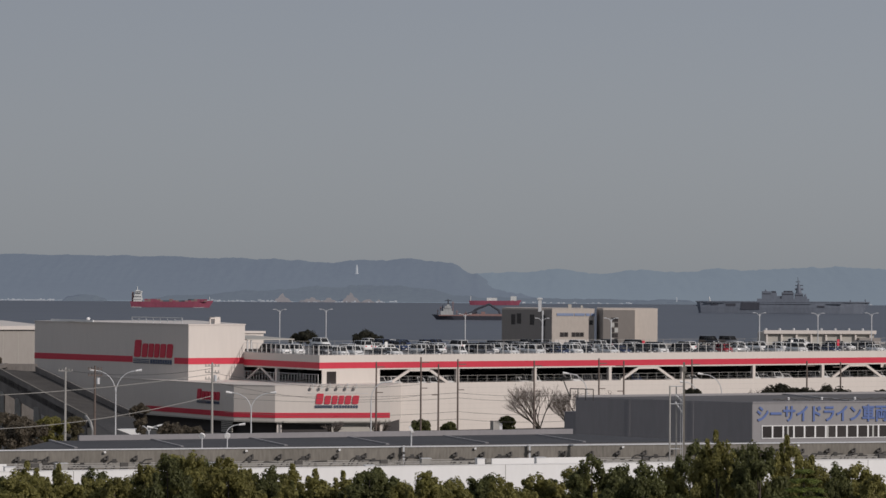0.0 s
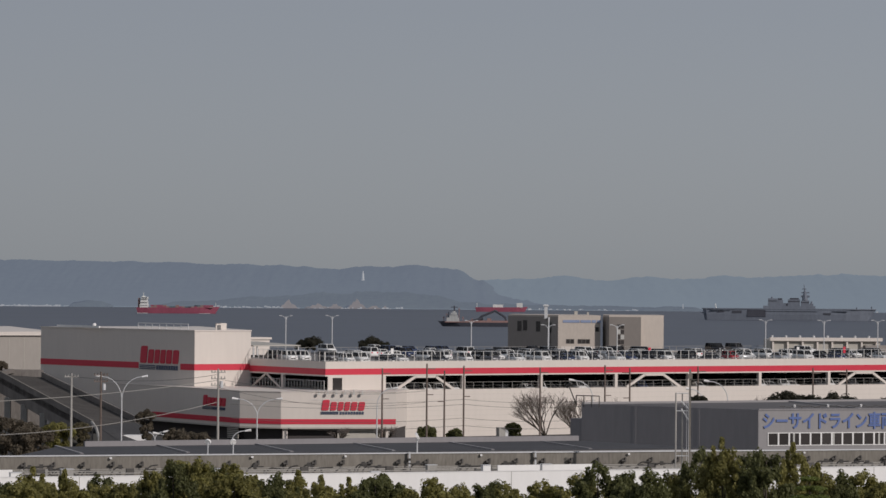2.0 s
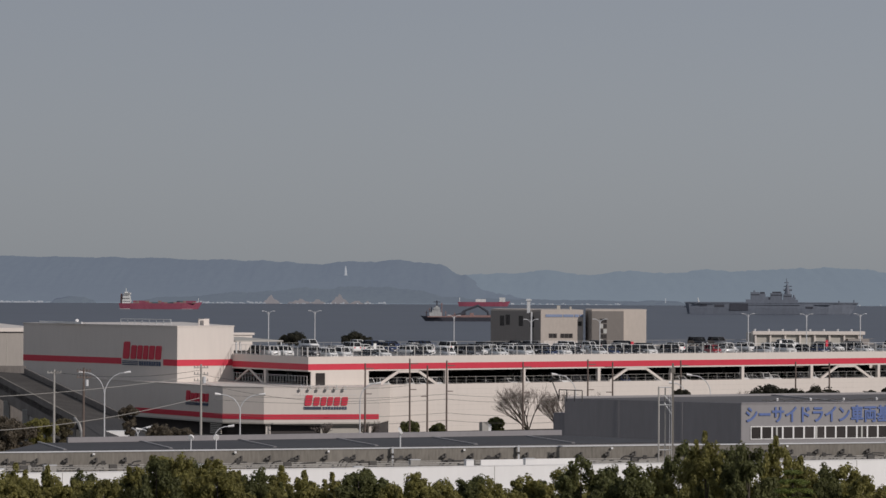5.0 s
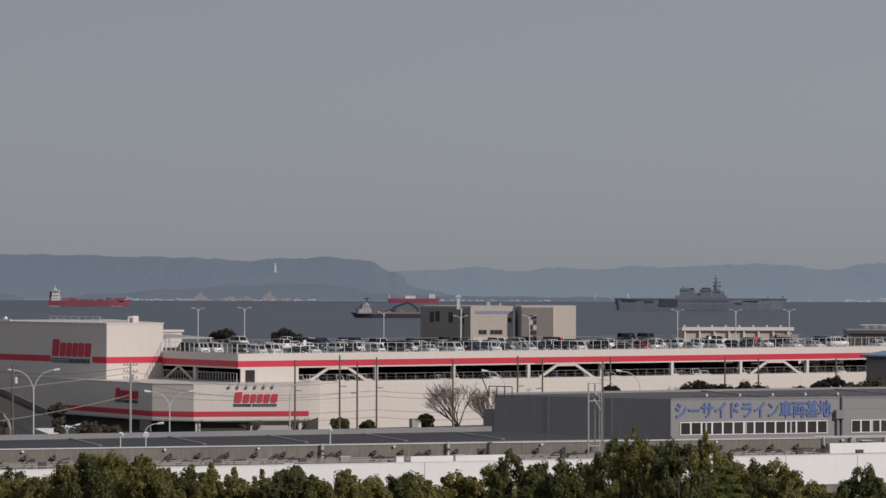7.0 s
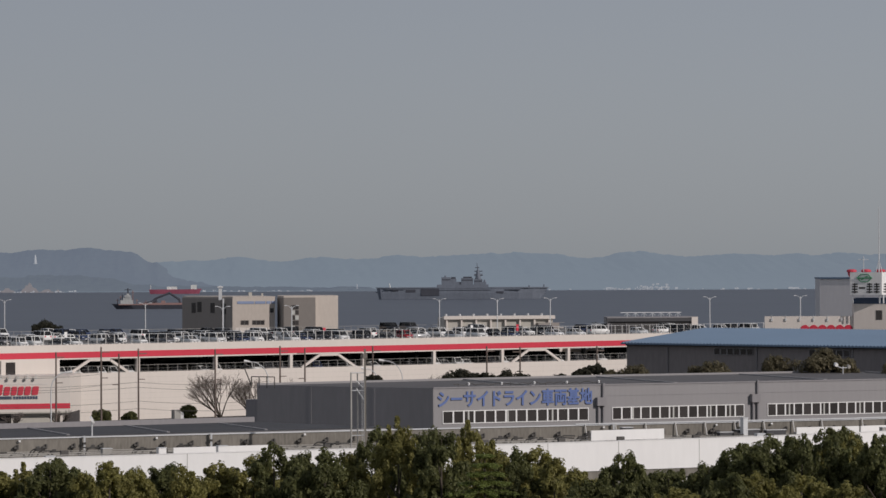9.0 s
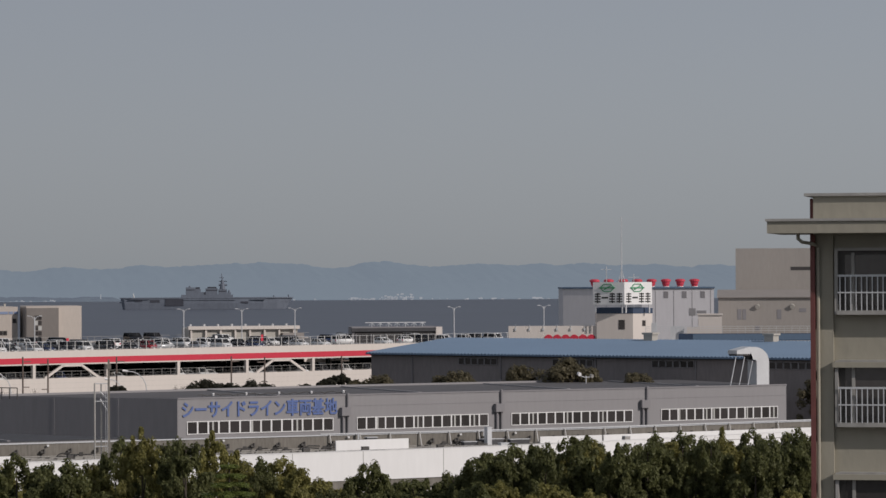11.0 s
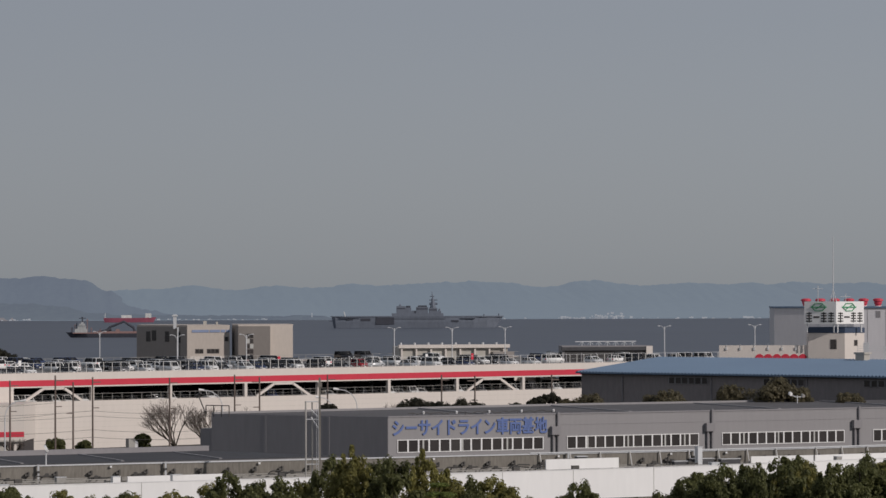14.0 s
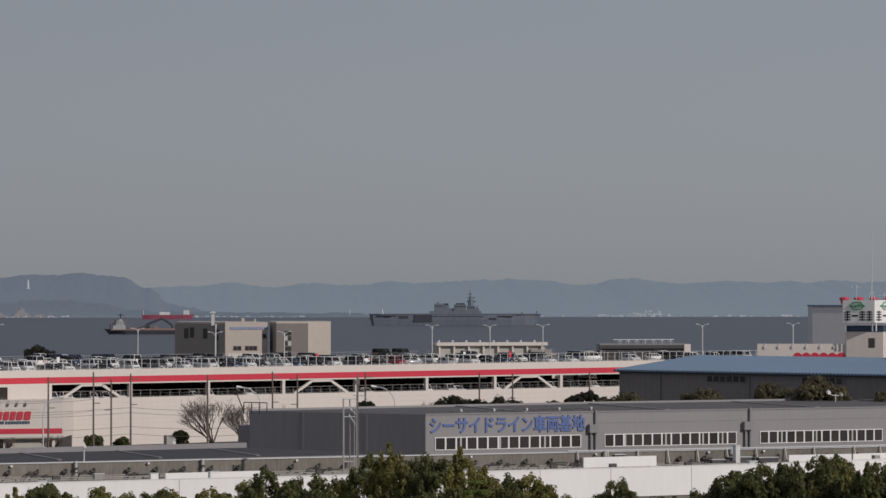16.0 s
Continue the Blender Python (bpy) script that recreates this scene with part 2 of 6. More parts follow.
def crest(points, a):
    for (a0, e0), (a1, e1) in zip(points, points[1:]):
        if a0 <= a <= a1:
            s = (a - a0) / (a1 - a0)
            s = s * s * (3 - 2 * s)
            return e0 + (e1 - e0) * s
    return points[0][1] if a < points[0][0] else points[-1][1]


def range_of_hills(name, points, x0, x1, y0, y1, material, label, seed, rough):
    """points: metres across and the crest's height there; the slope rises from the shore at y0 to the crest at y1."""
    nx, ny = 900, 16
    bm = bmesh.new()
    rows = []
    for j in range(ny + 1):
        s = j / ny
        row = []
        for i in range(nx + 1):
            x = x0 + (x1 - x0) * i / nx
            top = crest(points, x)
            n1 = noise.fractal(Vector((x * 0.011 + s * 1.3, s * 2.2, seed)), 1.0, 2.0, 4)
            n2 = noise.fractal(Vector((x * 0.11, s * 9, seed + 9)), 0.8, 2.0, 4)
            n0 = noise.fractal(Vector((x * 0.024, 0.5, seed + 4)), 1.0, 2.0, 3)
            z = -4 + (top + 4) * (s ** 0.6) + n0 * 3.2 * rough * s * min(1, max(0, top) / 30) + (n1 * 4 * rough * min(1, 4 * s * (1 - s)) + n2 * 1.3 * rough * min(1, 3 * s))
            row.append(bm.verts.new((x, y0 + (y1 - y0) * s + n1 * 20 * s, z)))
        rows.append(row)
    for r0, r1 in zip(rows, rows[1:]):
        for i in range(nx):
            bm.faces.new((r0[i], r0[i + 1], r1[i + 1], r1[i]))
    ob = part(name, bm, material)
    for f in ob.data.polygons:
        f.use_smooth = True
    return tagged(ob, label, "hills", kind="structure")


FAR_CREST = [(-1400, 40), (0, 34), (42, 36), (100, 38), (168, 43), (232, 37), (286, 44), (333, 39), (380, 44), (600, 47), (690, 41), (745, 49), (820, 45), (1220, 44), (1800, 40)]
NEAR_CREST = [(-1500, 52), (-620, 58.5), (-460, 59), (-262, 54.5), (-152, 50.5), (-105, 54), (-50, 56), (12, 49.5), (43, 35), (75, 20), (150, 6), (300, -6)]
LOW_CREST = [(-420, -6), (-330, 12), (-250, 22), (-150, 26), (-116, 29.5), (-70, 29), (-20, 24), (30, 14), (60, 7), (130, 5), (210, 5), (260, 3), (310, -6)]
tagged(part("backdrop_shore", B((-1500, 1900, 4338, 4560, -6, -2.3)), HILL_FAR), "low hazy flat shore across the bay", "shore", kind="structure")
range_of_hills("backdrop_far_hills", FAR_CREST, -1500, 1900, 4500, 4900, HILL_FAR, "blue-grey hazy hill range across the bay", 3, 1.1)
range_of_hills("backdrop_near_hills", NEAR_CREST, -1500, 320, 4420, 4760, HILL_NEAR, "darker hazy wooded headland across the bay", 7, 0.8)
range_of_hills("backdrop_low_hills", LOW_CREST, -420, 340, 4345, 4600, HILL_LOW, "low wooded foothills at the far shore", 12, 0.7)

# ---- the store with its parking decks ----
STORE_TURN = 32.46
STORE = pose(-20.5, 565.7, 0, 0, 0, STORE_TURN)
store = thing("store", STORE, "large cream warehouse store with red stripes and two parking decks", "store")
BAY0, BAY, LONG, DEEP = 11.5, 15.95, 187.0, 78.0
part("ground_storey", B((0.3, LONG, 0.2, DEEP, 0, 7.1)), CREAM, store, "cream panelled ground-storey wall")
seams = bmesh.new()
for k in range(1, 9):
    box(seams, 0, LONG, -0.008, 0.21, 0.9 * k, 0.9 * k + 0.022)
part("panel_joints", seams, CREAM_DARK, store)
part("lower_parapet", B((0, LONG, 0, 0.22, 0, 8.1), (0, 0.22, 0.22, 26, 0, 8.1), (LONG - 0.22, LONG, 0.22, DEEP, 0, 8.1)), CREAM, store)
part("downpipe", B((12.75, 13.05, -0.25, -0.02, 2.4, 7.6)), CREAM_DARK, store)
part("lower_deck", B((0.2, LONG - 0.2, 0.2, DEEP, 7.0, 7.3)), DECK, store)
part("upper_deck", B((0.2, LONG - 0.2, 0.25, DEEP, 11.6, 12.5)), DECK, store)
# pale slab added to brighten the dark parking level below
part("fill_soffit", B((0.3, LONG - 0.3, 0.3, DEEP - 0.3, 11.5, 11.596)), CONCRETE, store, "pale slab added under the roof deck as a brightener")
part("deck_beam", B((0, LONG, 0, 0.25, 10.45, 10.7), (0, 0.25, 0.25, 26, 10.45, 10.7), (0, LONG, 0.0, 0.25, 11.72, 12.95), (0, 0.25, 0.25, 26, 11.72, 12.95)), CREAM, store)
part("red_stripe", B((-0.02, LONG + 0.02, -0.03, 0.25, 10.7, 11.72), (-0.03, 0.25, 0.25, 26, 10.7, 11.72)), RED, store, "bright red band round the parking deck")
part("deck_end_wall", B((0.5, 11.3, -0.01, 0.2, 8.1, 10.45), *[(0.5, 11.3, -0.05, -0.01, 8.3 + 0.36 * k, 8.5 + 0.36 * k) for k in range(6)]), CREAM, store, "ribbed cream infill wall")
part("end_door", B((1.4, 3.2, -0.09, -0.05, 8.15, 10.2)), GLASS, store)
for k in range(12):
    u = min(BAY0 + BAY * k, LONG - 0.4)
    part("column", B((u - 0.3, u + 0.3, -0.04, 0.6, 8.1, 10.46)), CREAM, store)
    for v in (26, 52):
        part("column", B((u - 0.35, u + 0.35, v, v + 0.7, 7.3, 11.6)), CONCRETE, store)
for k in (0, 3, 6, 9):
    u = BAY0 + BAY * k
    bm = bmesh.new()
    for a, b in (((2.4, 8.1), (6.3, 10.3)), ((6.2, 10.3), (10.4, 10.3)), ((10.3, 10.3), (14.0, 8.1))):
        d = Vector((b[0] - a[0], 0, b[1] - a[1])).normalized()
        nrm = Vector((-d.z, 0, d.x)) * 0.22
        q = [Vector((a[0], 0, a[1])) + nrm, Vector((a[0], 0, a[1])) - nrm, Vector((b[0], 0, b[1])) - nrm, Vector((b[0], 0, b[1])) + nrm]
        fr = [bm.verts.new((p.x + u, 0.05, p.z)) for p in q]
        bk = [bm.verts.new((p.x + u, 0.45, p.z)) for p in q]
        bm.faces.new(fr), bm.faces.new(bk[::-1])
        for i in range(4):
            j = (i + 1) % 4
            bm.faces.new((fr[i], bk[i], bk[j], fr[j]))
    part("brace", bm, CREAM, store, "cream steel brace")
part("column", B((-0.04, 0.5, 14.2, 14.9, 8.1, 10.46)), CREAM, store)
for v0 in (15.4,):
    bm = bmesh.new()
    rod(bm, (0.2, v0, 8.1), (0.2, v0 + 5, 10.5), 0.2), rod(bm, (0.2, v0 + 10, 8.1), (0.2, v0 + 5, 10.5), 0.2)
    part("brace", bm, CREAM, store)
# fences along the decks: one post mesh, placed one by one
post_me = mesh_of("post", B((-0.05, 0.05, -0.04, 0.04, 0, 1.65)), PALE_STEEL)
low_post_me = mesh_of("post", B((-0.03, 0.03, -0.03, 0.03, 0, 1.2)), CONCRETE)


def rail_fence(label, x0, x1, y, z, step, high, me, along=0):
    f = thing("deck_fence", STORE @ pose(x0, y, z, 0, 0, along), label, "fence", "fences of the parking decks")
    n, metal = x1 - x0, STEEL if high > 1.5 else CONCRETE
    part("top_rail", B((0, n, -0.03, 0.03, high - 0.05, high)), metal, f)
    part("middle_rail", B((0, n, -0.01, 0.01, high * 0.5, high * 0.5 + 0.018)), metal, f)
    part("bottom_rail", B((0, n, -0.02, 0.02, 0.12, 0.155)), metal, f)
    k = 0
    while k * step <= n:
        piece("post", me, f, pose(k * step, 0, 0))
        k += 1
    return f


rail_fence("galvanised post-and-rail fence on the front parapet of the roof deck", 0, LONG, 0.12, 12.95, 1.75, 1.65, post_me)
rail_fence("galvanised fence along the back edge of the roof deck", 0, LONG, DEEP - 0.3, 12.5, 1.75, 1.2, low_post_me)
rail_fence("galvanised fence along the shaded end of the roof deck", 0.12, 25.5, 0.6, 12.95, 1.6, 1.65, post_me, 90)
rail_fence("low galvanised fence on the lower deck wall", BAY0, LONG, 0.12, 8.1, 2.0, 1.2, low_post_me)
rail_fence("low galvanised fence at the shaded end of the lower deck", 0.12, 25.5, 0.6, 8.1, 1.0, 1.6, post_me, 90)
part("rear_wall", B((0.2, LONG, DEEP - 0.2, DEEP, 0, 12.7)), CREAM, store)

# main hall, taller, behind the end of the decks
hall_pts = [(-10.8, 26), (0.25, 26), (16, 74.15), (-16.77, 74.15)]
hall = thing("store_hall", STORE, "tall cream store hall with a red stripe", "store")
bm = bmesh.new()
prism(bm, hall_pts, 0, 17.6)
part("wall", bm, CREAM, hall)
part("roof_edge", prism(bmesh.new(), [(-10.9, 25.9), (0.35, 25.9), (16.1, 74.25), (-16.88, 74.25)], 17.6, 17.8), CREAM, hall)
bm = bmesh.new()
box(bm, -10.85, 0.2, 25.94, 26.1, 10.9, 11.97)
part("red_stripe", bm, RED, hall)
LW, LWL = wall_frame((-16.77, 74.15), (-10.8, 26))


def mark(parent, m, w, h, label):
    """The store's mark: plain slanted red blocks over grey-blue bars, with no letters."""
    x = 0
    for k, share in enumerate((0.2, 0.165, 0.15, 0.145, 0.165, 0.175)):
        ww, top = share * w, h if k == 0 else h * 0.8
        foot, lean = h * 0.42, 0.14 * top
        bm = bmesh.new()
        outline = []
        for cx, cy, a0 in ((0.86, 1, 0), (0.06, 1, 90), (0.06, 0, 180), (0.86, 0, 270)):
            r = 0.16 * ww
            ox, oy = cx * ww + (-r if cx > 0.5 else r), cy * top + (-r if cy else r)
            for j in range(5):
                a = radians(a0 + 22.5 * j)
                px, py = ox + r * math.cos(a), oy + r * math.sin(a)
                outline.append((x + px + lean * py / top, foot + py))
        f = [bm.verts.new((p, -0.12, q)) for p, q in outline]
        g = [bm.verts.new((p, 0.02, q)) for p, q in outline]
        bm.faces.new(f), bm.faces.new(g[::-1])
        for i in range(len(f)):
            j = (i + 1) % len(f)
            bm.faces.new((f[i], g[i], g[j], f[j]))
        part("red_block", bm, RED, parent, label, m)
        x += ww
    for k in range(3):
        part("bar", B((0, w * 0.40, -0.1, 0.02, h * (0.06 + 0.1 * k), h * (0.115 + 0.1 * k))), BLUE_BAR, parent, "", m)
    for k in range(9):
        part("bar", B((w * (0.43 + 0.062 * k), w * (0.472 + 0.062 * k), -0.1, 0.02, h * 0.05, h * 0.31)), BLUE_BAR, parent, "", m)


part("red_stripe", B((0, LWL * 0.652, -0.04, 0.1, 10.9, 11.97)), RED, hall, "", LW)
part("red_stripe", B((LWL * 0.914, LWL + 0.02, -0.04, 0.1, 10.9, 11.97)), RED, hall, "", LW)
mark(hall, LW @ pose(LWL * 0.659, -0.02, 10.6), LWL * 0.247, 3.0, "red sign block")
rt = bmesh.new()
for k in range(8):
    rod(rt, (-10.2 - 0.25 * k, 29.5 + 2.2 * k, 17.8), (-10.2 - 0.25 * k, 29.5 + 2.2 * k, 18.8), 0.06)
rod(rt, (-10.2, 29.5, 18.8), (-11.95, 44.9, 18.8), 0.08), rod(rt, (-10.2, 29.5, 18.3), (-11.95, 44.9, 18.3), 0.05)
part("roof_vent", rod(rod(bmesh.new(), (-14, 58, 17.8), (-14, 58, 18.3), 0.3, 10), (-14, 58, 18.3), (-14, 58, 18.6), 0.4, 10, 0.15), WHITE, hall, "small white roof vent")
# white strip added for the bright sunlit roof edge
part("lit_edge_strip", B((-15.6, -15.4, 53, 70, 17.8, 18.15)), WHITE, hall)
part("roof_frame", rt, STEEL, hall, "pale pipe frame on the roof")
part("roof_unit", B((-3.5, -2.4, 30, 32, 17.8, 18.95), (-4.5, -3.5, 30, 30.2, 18.65, 18.85), (-4.5, -4.3, 30, 30.2, 17.8, 18.85)), CREAM, hall)
part("stair_hut", B((22.5, 28.5, 69.5, 73.5, 12.5, 15.4), (22.2, 28.8, 69.2, 73.8, 15.4, 15.8)), CREAM, hall)
part("canopy", prism(bmesh.new(), [(14, 50), (24, 50), (24, 66), (14, 66)], 14.5, [14.7, 14.7, 15.1, 15.1]), CREAM_DARK, hall, "low flat canopy beside the hall")
for x, y in ((14.3, 50.3), (23.7, 50.3), (14.3, 65.7), (23.7, 65.7)):
    part("canopy_leg", B((x - 0.1, x + 0.1, y - 0.1, y + 0.1, 12.5, 14.5)), STEEL, hall)

# entrance block in front
ent_a, ent_b, ent_c, ent_d = (-34.45, 561.0), (-27.48, 558.0), (-8.66, 561.46), (-6.6, 577.0)
ent_f = (-66.0, 611.0)
entrance = thing("entrance_block", pose(ent_b[0], ent_b[1], 0), "low cream entrance block with a red stripe and canopy", "store")
rel = [(x - ent_b[0], y - ent_b[1]) for x, y in (ent_a, ent_b, ent_c, ent_d, ent_f)]
part("wall", prism(bmesh.new(), rel, 2.05, 8.05), CREAM, entrance)
part("roof_edge", prism(bmesh.new(), [(x * 1.002 - 0.05, y * 1.002 - 0.08) for x, y in rel], 8.05, 8.15), CREAM, entrance)
# dark-coloured block in place of the canopy's shade
part("recess", prism(bmesh.new(), [(x * 0.98 + 0.4, y * 0.98 + 2.0) for x, y in rel], 0, 2.05), DARK, entrance, "dark block for the shade under the canopy")
for p, q, a, b in ((ent_b, ent_c, 0, 1), (ent_a, ent_b, 0, 1), (ent_f, ent_a, 0.468, 1)):
    W, L = wall_frame((p[0] - ent_b[0], p[1] - ent_b[1]), (q[0] - ent_b[0], q[1] - ent_b[1]))
    part("red_stripe", B((L * a - 0.02, L * b + 0.03, -0.06, 0.02, 2.75, 3.6)), RED, entrance, "", W)
    part("canopy_edge", B((L * a, L * b, -0.03, 0.02, 2.0, 2.25)), CREAM_DARK, entrance, "", W)
W, L = wall_frame((0, 0), (ent_c[0] - ent_b[0], ent_c[1] - ent_b[1]))
mark(entrance, W @ pose(6.6, -0.03, 4.3), 7.4, 1.75, "red sign block")
for k in range(6):
    x = 6.2 + 1.45 * k
    bm = tube(bmesh.new(), [(x, 0, 8.2), (x, -0.35, 8.45), (x, -0.6, 8.1)], 0.05)
    box(bm, x - 0.18, x + 0.15, -0.75, -0.45, 7.6, 8.0)
    part("sign_lamp", bm, PALE_STEEL, entrance, "", W)
part("sign_rail", B((5, 15.5, -0.06, 0, 6.75, 6.8)), STEEL, entrance, "", W)
part("pillar", B((0.4, 1.2, 0.6, 1.4, 0, 2.05)), CREAM, entrance, "", W)
part("pillar", B((17.6, 18.4, 0.6, 1.4, 0, 2.05)), CREAM, entrance, "", W)
part("shutter", B((9.6, 17.4, 1.2, 1.4, 0, 2.04)), CREAM_DARK, entrance, "", W)
W, L = wall_frame((ent_f[0] - ent_b[0], ent_f[1] - ent_b[1]), (ent_a[0] - ent_b[0], ent_a[1] - ent_b[1]))
mark(entrance, W @ pose(L * 0.783, -0.03, 4.6), 8.1, 1.75, "red sign block")
slats = bmesh.new()
for k in range(6):
    box(slats, L - 4.5, L - 0.8, 0.1, 0.3, 0.2 + 0.3 * k, 0.36 + 0.3 * k)
part("louvre", slats, CREAM_DARK, entrance, "", W)

# ramp up to the decks, beside the hall
ramp = thing("car_ramp", pose(-75, 540, 0), "stained concrete car ramp on pillars", "ramp")


def sloped(bm, top, drop):
    """A slab under the corner points top, counter-clockwise from above, drop metres thick."""
    hi = [bm.verts.new(p) for p in top]
    lo = [bm.verts.new((p[0], p[1], p[2] - drop)) for p in top]
    bm.faces.new(hi), bm.faces.new(lo[::-1])
    for i in range(len(top)):
        j = (i + 1) % len(top)
        bm.faces.new((lo[i], lo[j], hi[j], hi[i]))
    return bm


def along(a, b, s, dx=0.0, dz=0.0):
    return (a[0] + (b[0] - a[0]) * s + dx, a[1] + (b[1] - a[1]) * s, a[2] + (b[2] - a[2]) * s + dz)


# the ramp's two kerb lines, from the landing down to the foot, seen from its own origin
outer = ((-2.5, 39, 11.0), (22.5, -40, 5.4))
inner = ((6.0, 35, 10.6), (27.0, -20, 5.35))
part("deck", sloped(bmesh.new(), [along(*outer, 0, 0, -0.9), along(*outer, 1, 0, -0.9), along(*inner, 1, 0, -0.9), along(*inner, 0, 0, -0.9)], 1.0), RAMP_DECK, ramp, "ramp deck in a darkened colour")
part("outer_parapet", sloped(bmesh.new(), [along(*outer, 0), along(*outer, 1), along(*outer, 1, 0.25), along(*outer, 0, 0.25)], 3.6), RAMP_DARK, ramp, "stained outer parapet and beam")
part("kerb", sloped(bmesh.new(), [along(*outer, 0, -0.05, 0.08), along(*outer, 1, -0.05, 0.08), along(*outer, 1, 0.3, 0.08), along(*outer, 0, 0.3, 0.08)], 0.078), CONCRETE_DARK, ramp, "pale coping of the parapet")
part("inner_parapet", sloped(bmesh.new(), [along(*inner, 0), along(*inner, 1), along(*inner, 1, 0.3), along(*inner, 0, 0.3)], 5.3), RAMP_DARK, ramp, "dark inner parapet wall")
part("foot", sloped(bmesh.new(), [along(*outer, 1, 0.25, -0.9), (27, -52, 0.5), (36, -34, 0.5), along(*inner, 1, 0, -0.9)], 0.45), ASPHALT, ramp)
part("foot_parapet", tube(bmesh.new(), [(22.5, -40, 5.2), (23.6, -44, 4.5), (24.3, -47, 3.2), (24.5, -49, 1.6), (24.5, -50, 0.0)], 0.22), CONCRETE, ramp, "pale curved end of the parapet")
part("landing", B((-40, -2.6, 36, 66, 9.6, 10.3)), RAMP_DARK, ramp)
part("landing_parapet", B((-40, -2.6, 35.7, 36, 9.0, 11.2)), RAMP_DARK, ramp)
part("back_wall", B((-40, 2.5, 66, 67, 0, 10.2)), RAMP_DARK, ramp)
for x, y in ((1.5, 26), (6, 12), (11, -4), (16, -20), (-12, 40), (-24, 40), (-34, 40)):
    part("pillar", B((x - 0.5, x + 0.5, y - 0.5, y + 0.5, 0, max(3.2, 7.2 - 0.05 * (38 - y)))), CONCRETE, ramp)

# ---- railway depot ----
D0, D1 = (38.0, 415.0), (123.0, 444.0)
DW, DL = wall_frame(D0, D1)
depot = thing("depot_building", DW, "long grey panelled railway depot with window bands", "depot")
inv = DW.inverted()
bl = inv @ Vector((17.0, 431.0, 0))
br = (DL + 1, 29.0)
bl2 = (38, 29.4)
TOP = 10.75
part("wall", prism(bmesh.new(), [(0, 0), (DL, 0), br, bl2, (bl.x, bl.y)], 0, TOP), GREY_PANEL, depot)
part("roof", prism(bmesh.new(), [(0.3, 0.3), (DL - 0.3, 0.3), (br[0] - 0.3, br[1]), bl2, (bl.x + 0.4, bl.y)], TOP, TOP + 0.04), ROOF_GREY, depot)
SW, SL = wall_frame((bl.x, bl.y), (0, 0))
# the end wall's shade is put into this darker grey sheet
part("end_wall", B((0, SL - 0.02, -0.06, 0, 0, TOP + 0.06)), GREY_DARK, depot, "end wall coloured a darker grey for shade", SW)
for x in (8, 17.5):
    part("end_joint", B((x, x + 0.35, -0.09, -0.06, 3, TOP)), GREY_DARK, depot, "", SW)
part("end_annex", B((-2.2, 0.2, 0.6, 5, 0, TOP - 1.85)), GREY_DARK, depot, "", SW)
BP, BPL = wall_frame((bl.x, bl.y), bl2)
part("back_parapet", B((0, BPL, -0.3, 0, TOP, TOP + 0.3)), GREY_PANEL, depot, "", BP)
part("back_parapet", B((38, 78, 29.1, 29.4, TOP, TOP + 0.3)), GREY_PANEL, depot)
part("roof_edge", B((-0.05, DL + 0.05, -0.08, 0.25, TOP - 0.02, TOP + 0.16)), GREY_DARK, depot)
part("fascia_joint", B((22.4, DL, -0.03, 0, TOP - 1.35, TOP - 1.3)), GREY_DARK, depot)
sign_me = lettering("シーサイドライン車両基地", 2.0, 0.03)
sign_me.materials.append(SIGN_BLUE)
xs = [v.co.x for v in sign_me.vertices]
ys = [v.co.y for v in sign_me.vertices]
ob = new("depot_sign", sign_me)
ob.parent = depot
ob.matrix_basis = Matrix.Translation((0.55 - min(xs), -0.1, 8.38 - min(ys) * 1.1)) @ pose(0, 0, 0, 90) @ Matrix.Diagonal((21.3 / max(0.1, max(xs) - min(xs)), 2.1 / max(0.1, max(ys) - min(ys)), 1, 1))
tagged(ob, "raised blue characters on the grey wall")
win_frame = mesh_of("window_frame", B((0, 1.42, -0.09, 0, 0, 0.09), (0, 1.42, -0.09, 0, 1.51, 1.6), (0, 0.1, -0.09, 0, 0.09, 1.51), (1.32, 1.42, -0.09, 0, 0.09, 1.51)), WHITE)
win_pane = mesh_of("pane", B((0.1, 1.32, -0.03, 0, 0.09, 1.51)), GLASS)
win_blind = mesh_of("blind", B((0.14, 0.36, -0.05, -0.035, 0.1, 1.5)), BLIND)
rnd = random.Random(5)
for a, b in ((1.2, 21.3), (24.6, 43.6), (47.0, 65.4), (69.8, 88.4)):
    n = 14
    step = (b - a) / n
    for k in range(n):
        w = new("window")
        w.parent = depot
        w.matrix_basis = pose(a + k * step, 0, 6.38) @ Matrix.Diagonal((step / 1.42, 1, 1, 1))
        piece("window_frame", win_frame, w, Matrix())
        piece("pane", win_pane, w, Matrix())
        if k % 4 == 2 or rnd.random() < 0.1:
            piece("blind", win_blind, w, pose(rnd.uniform(0, 0.5), 0, 0))
for x in (22.9, 45.1, 67.2):
    bm = B((x - 0.62, x + 0.62, -0.6, 0, 8.2, 9.25))
    rod(bm, (x - 0.3, -0.25, 5.4), (x - 0.3, -0.25, 8.2), 0.14), rod(bm, (x + 0.4, -0.2, 5.4), (x + 0.4, -0.2, TOP + 0.3), 0.16)
    part("downpipe", bm, GREY_DARK, depot, "dark grey rainwater head and downpipes")
for k, x in enumerate((14, 34, 56, 76)):
    part("roof_rib", prism(bmesh.new(), [(x, 1), (x + 0.5, 1), (x + 2.5, 27), (x + 2.0, 27)], TOP + 0.04, TOP + 0.2), GREY_PANEL, depot)
dm = bmesh.new()
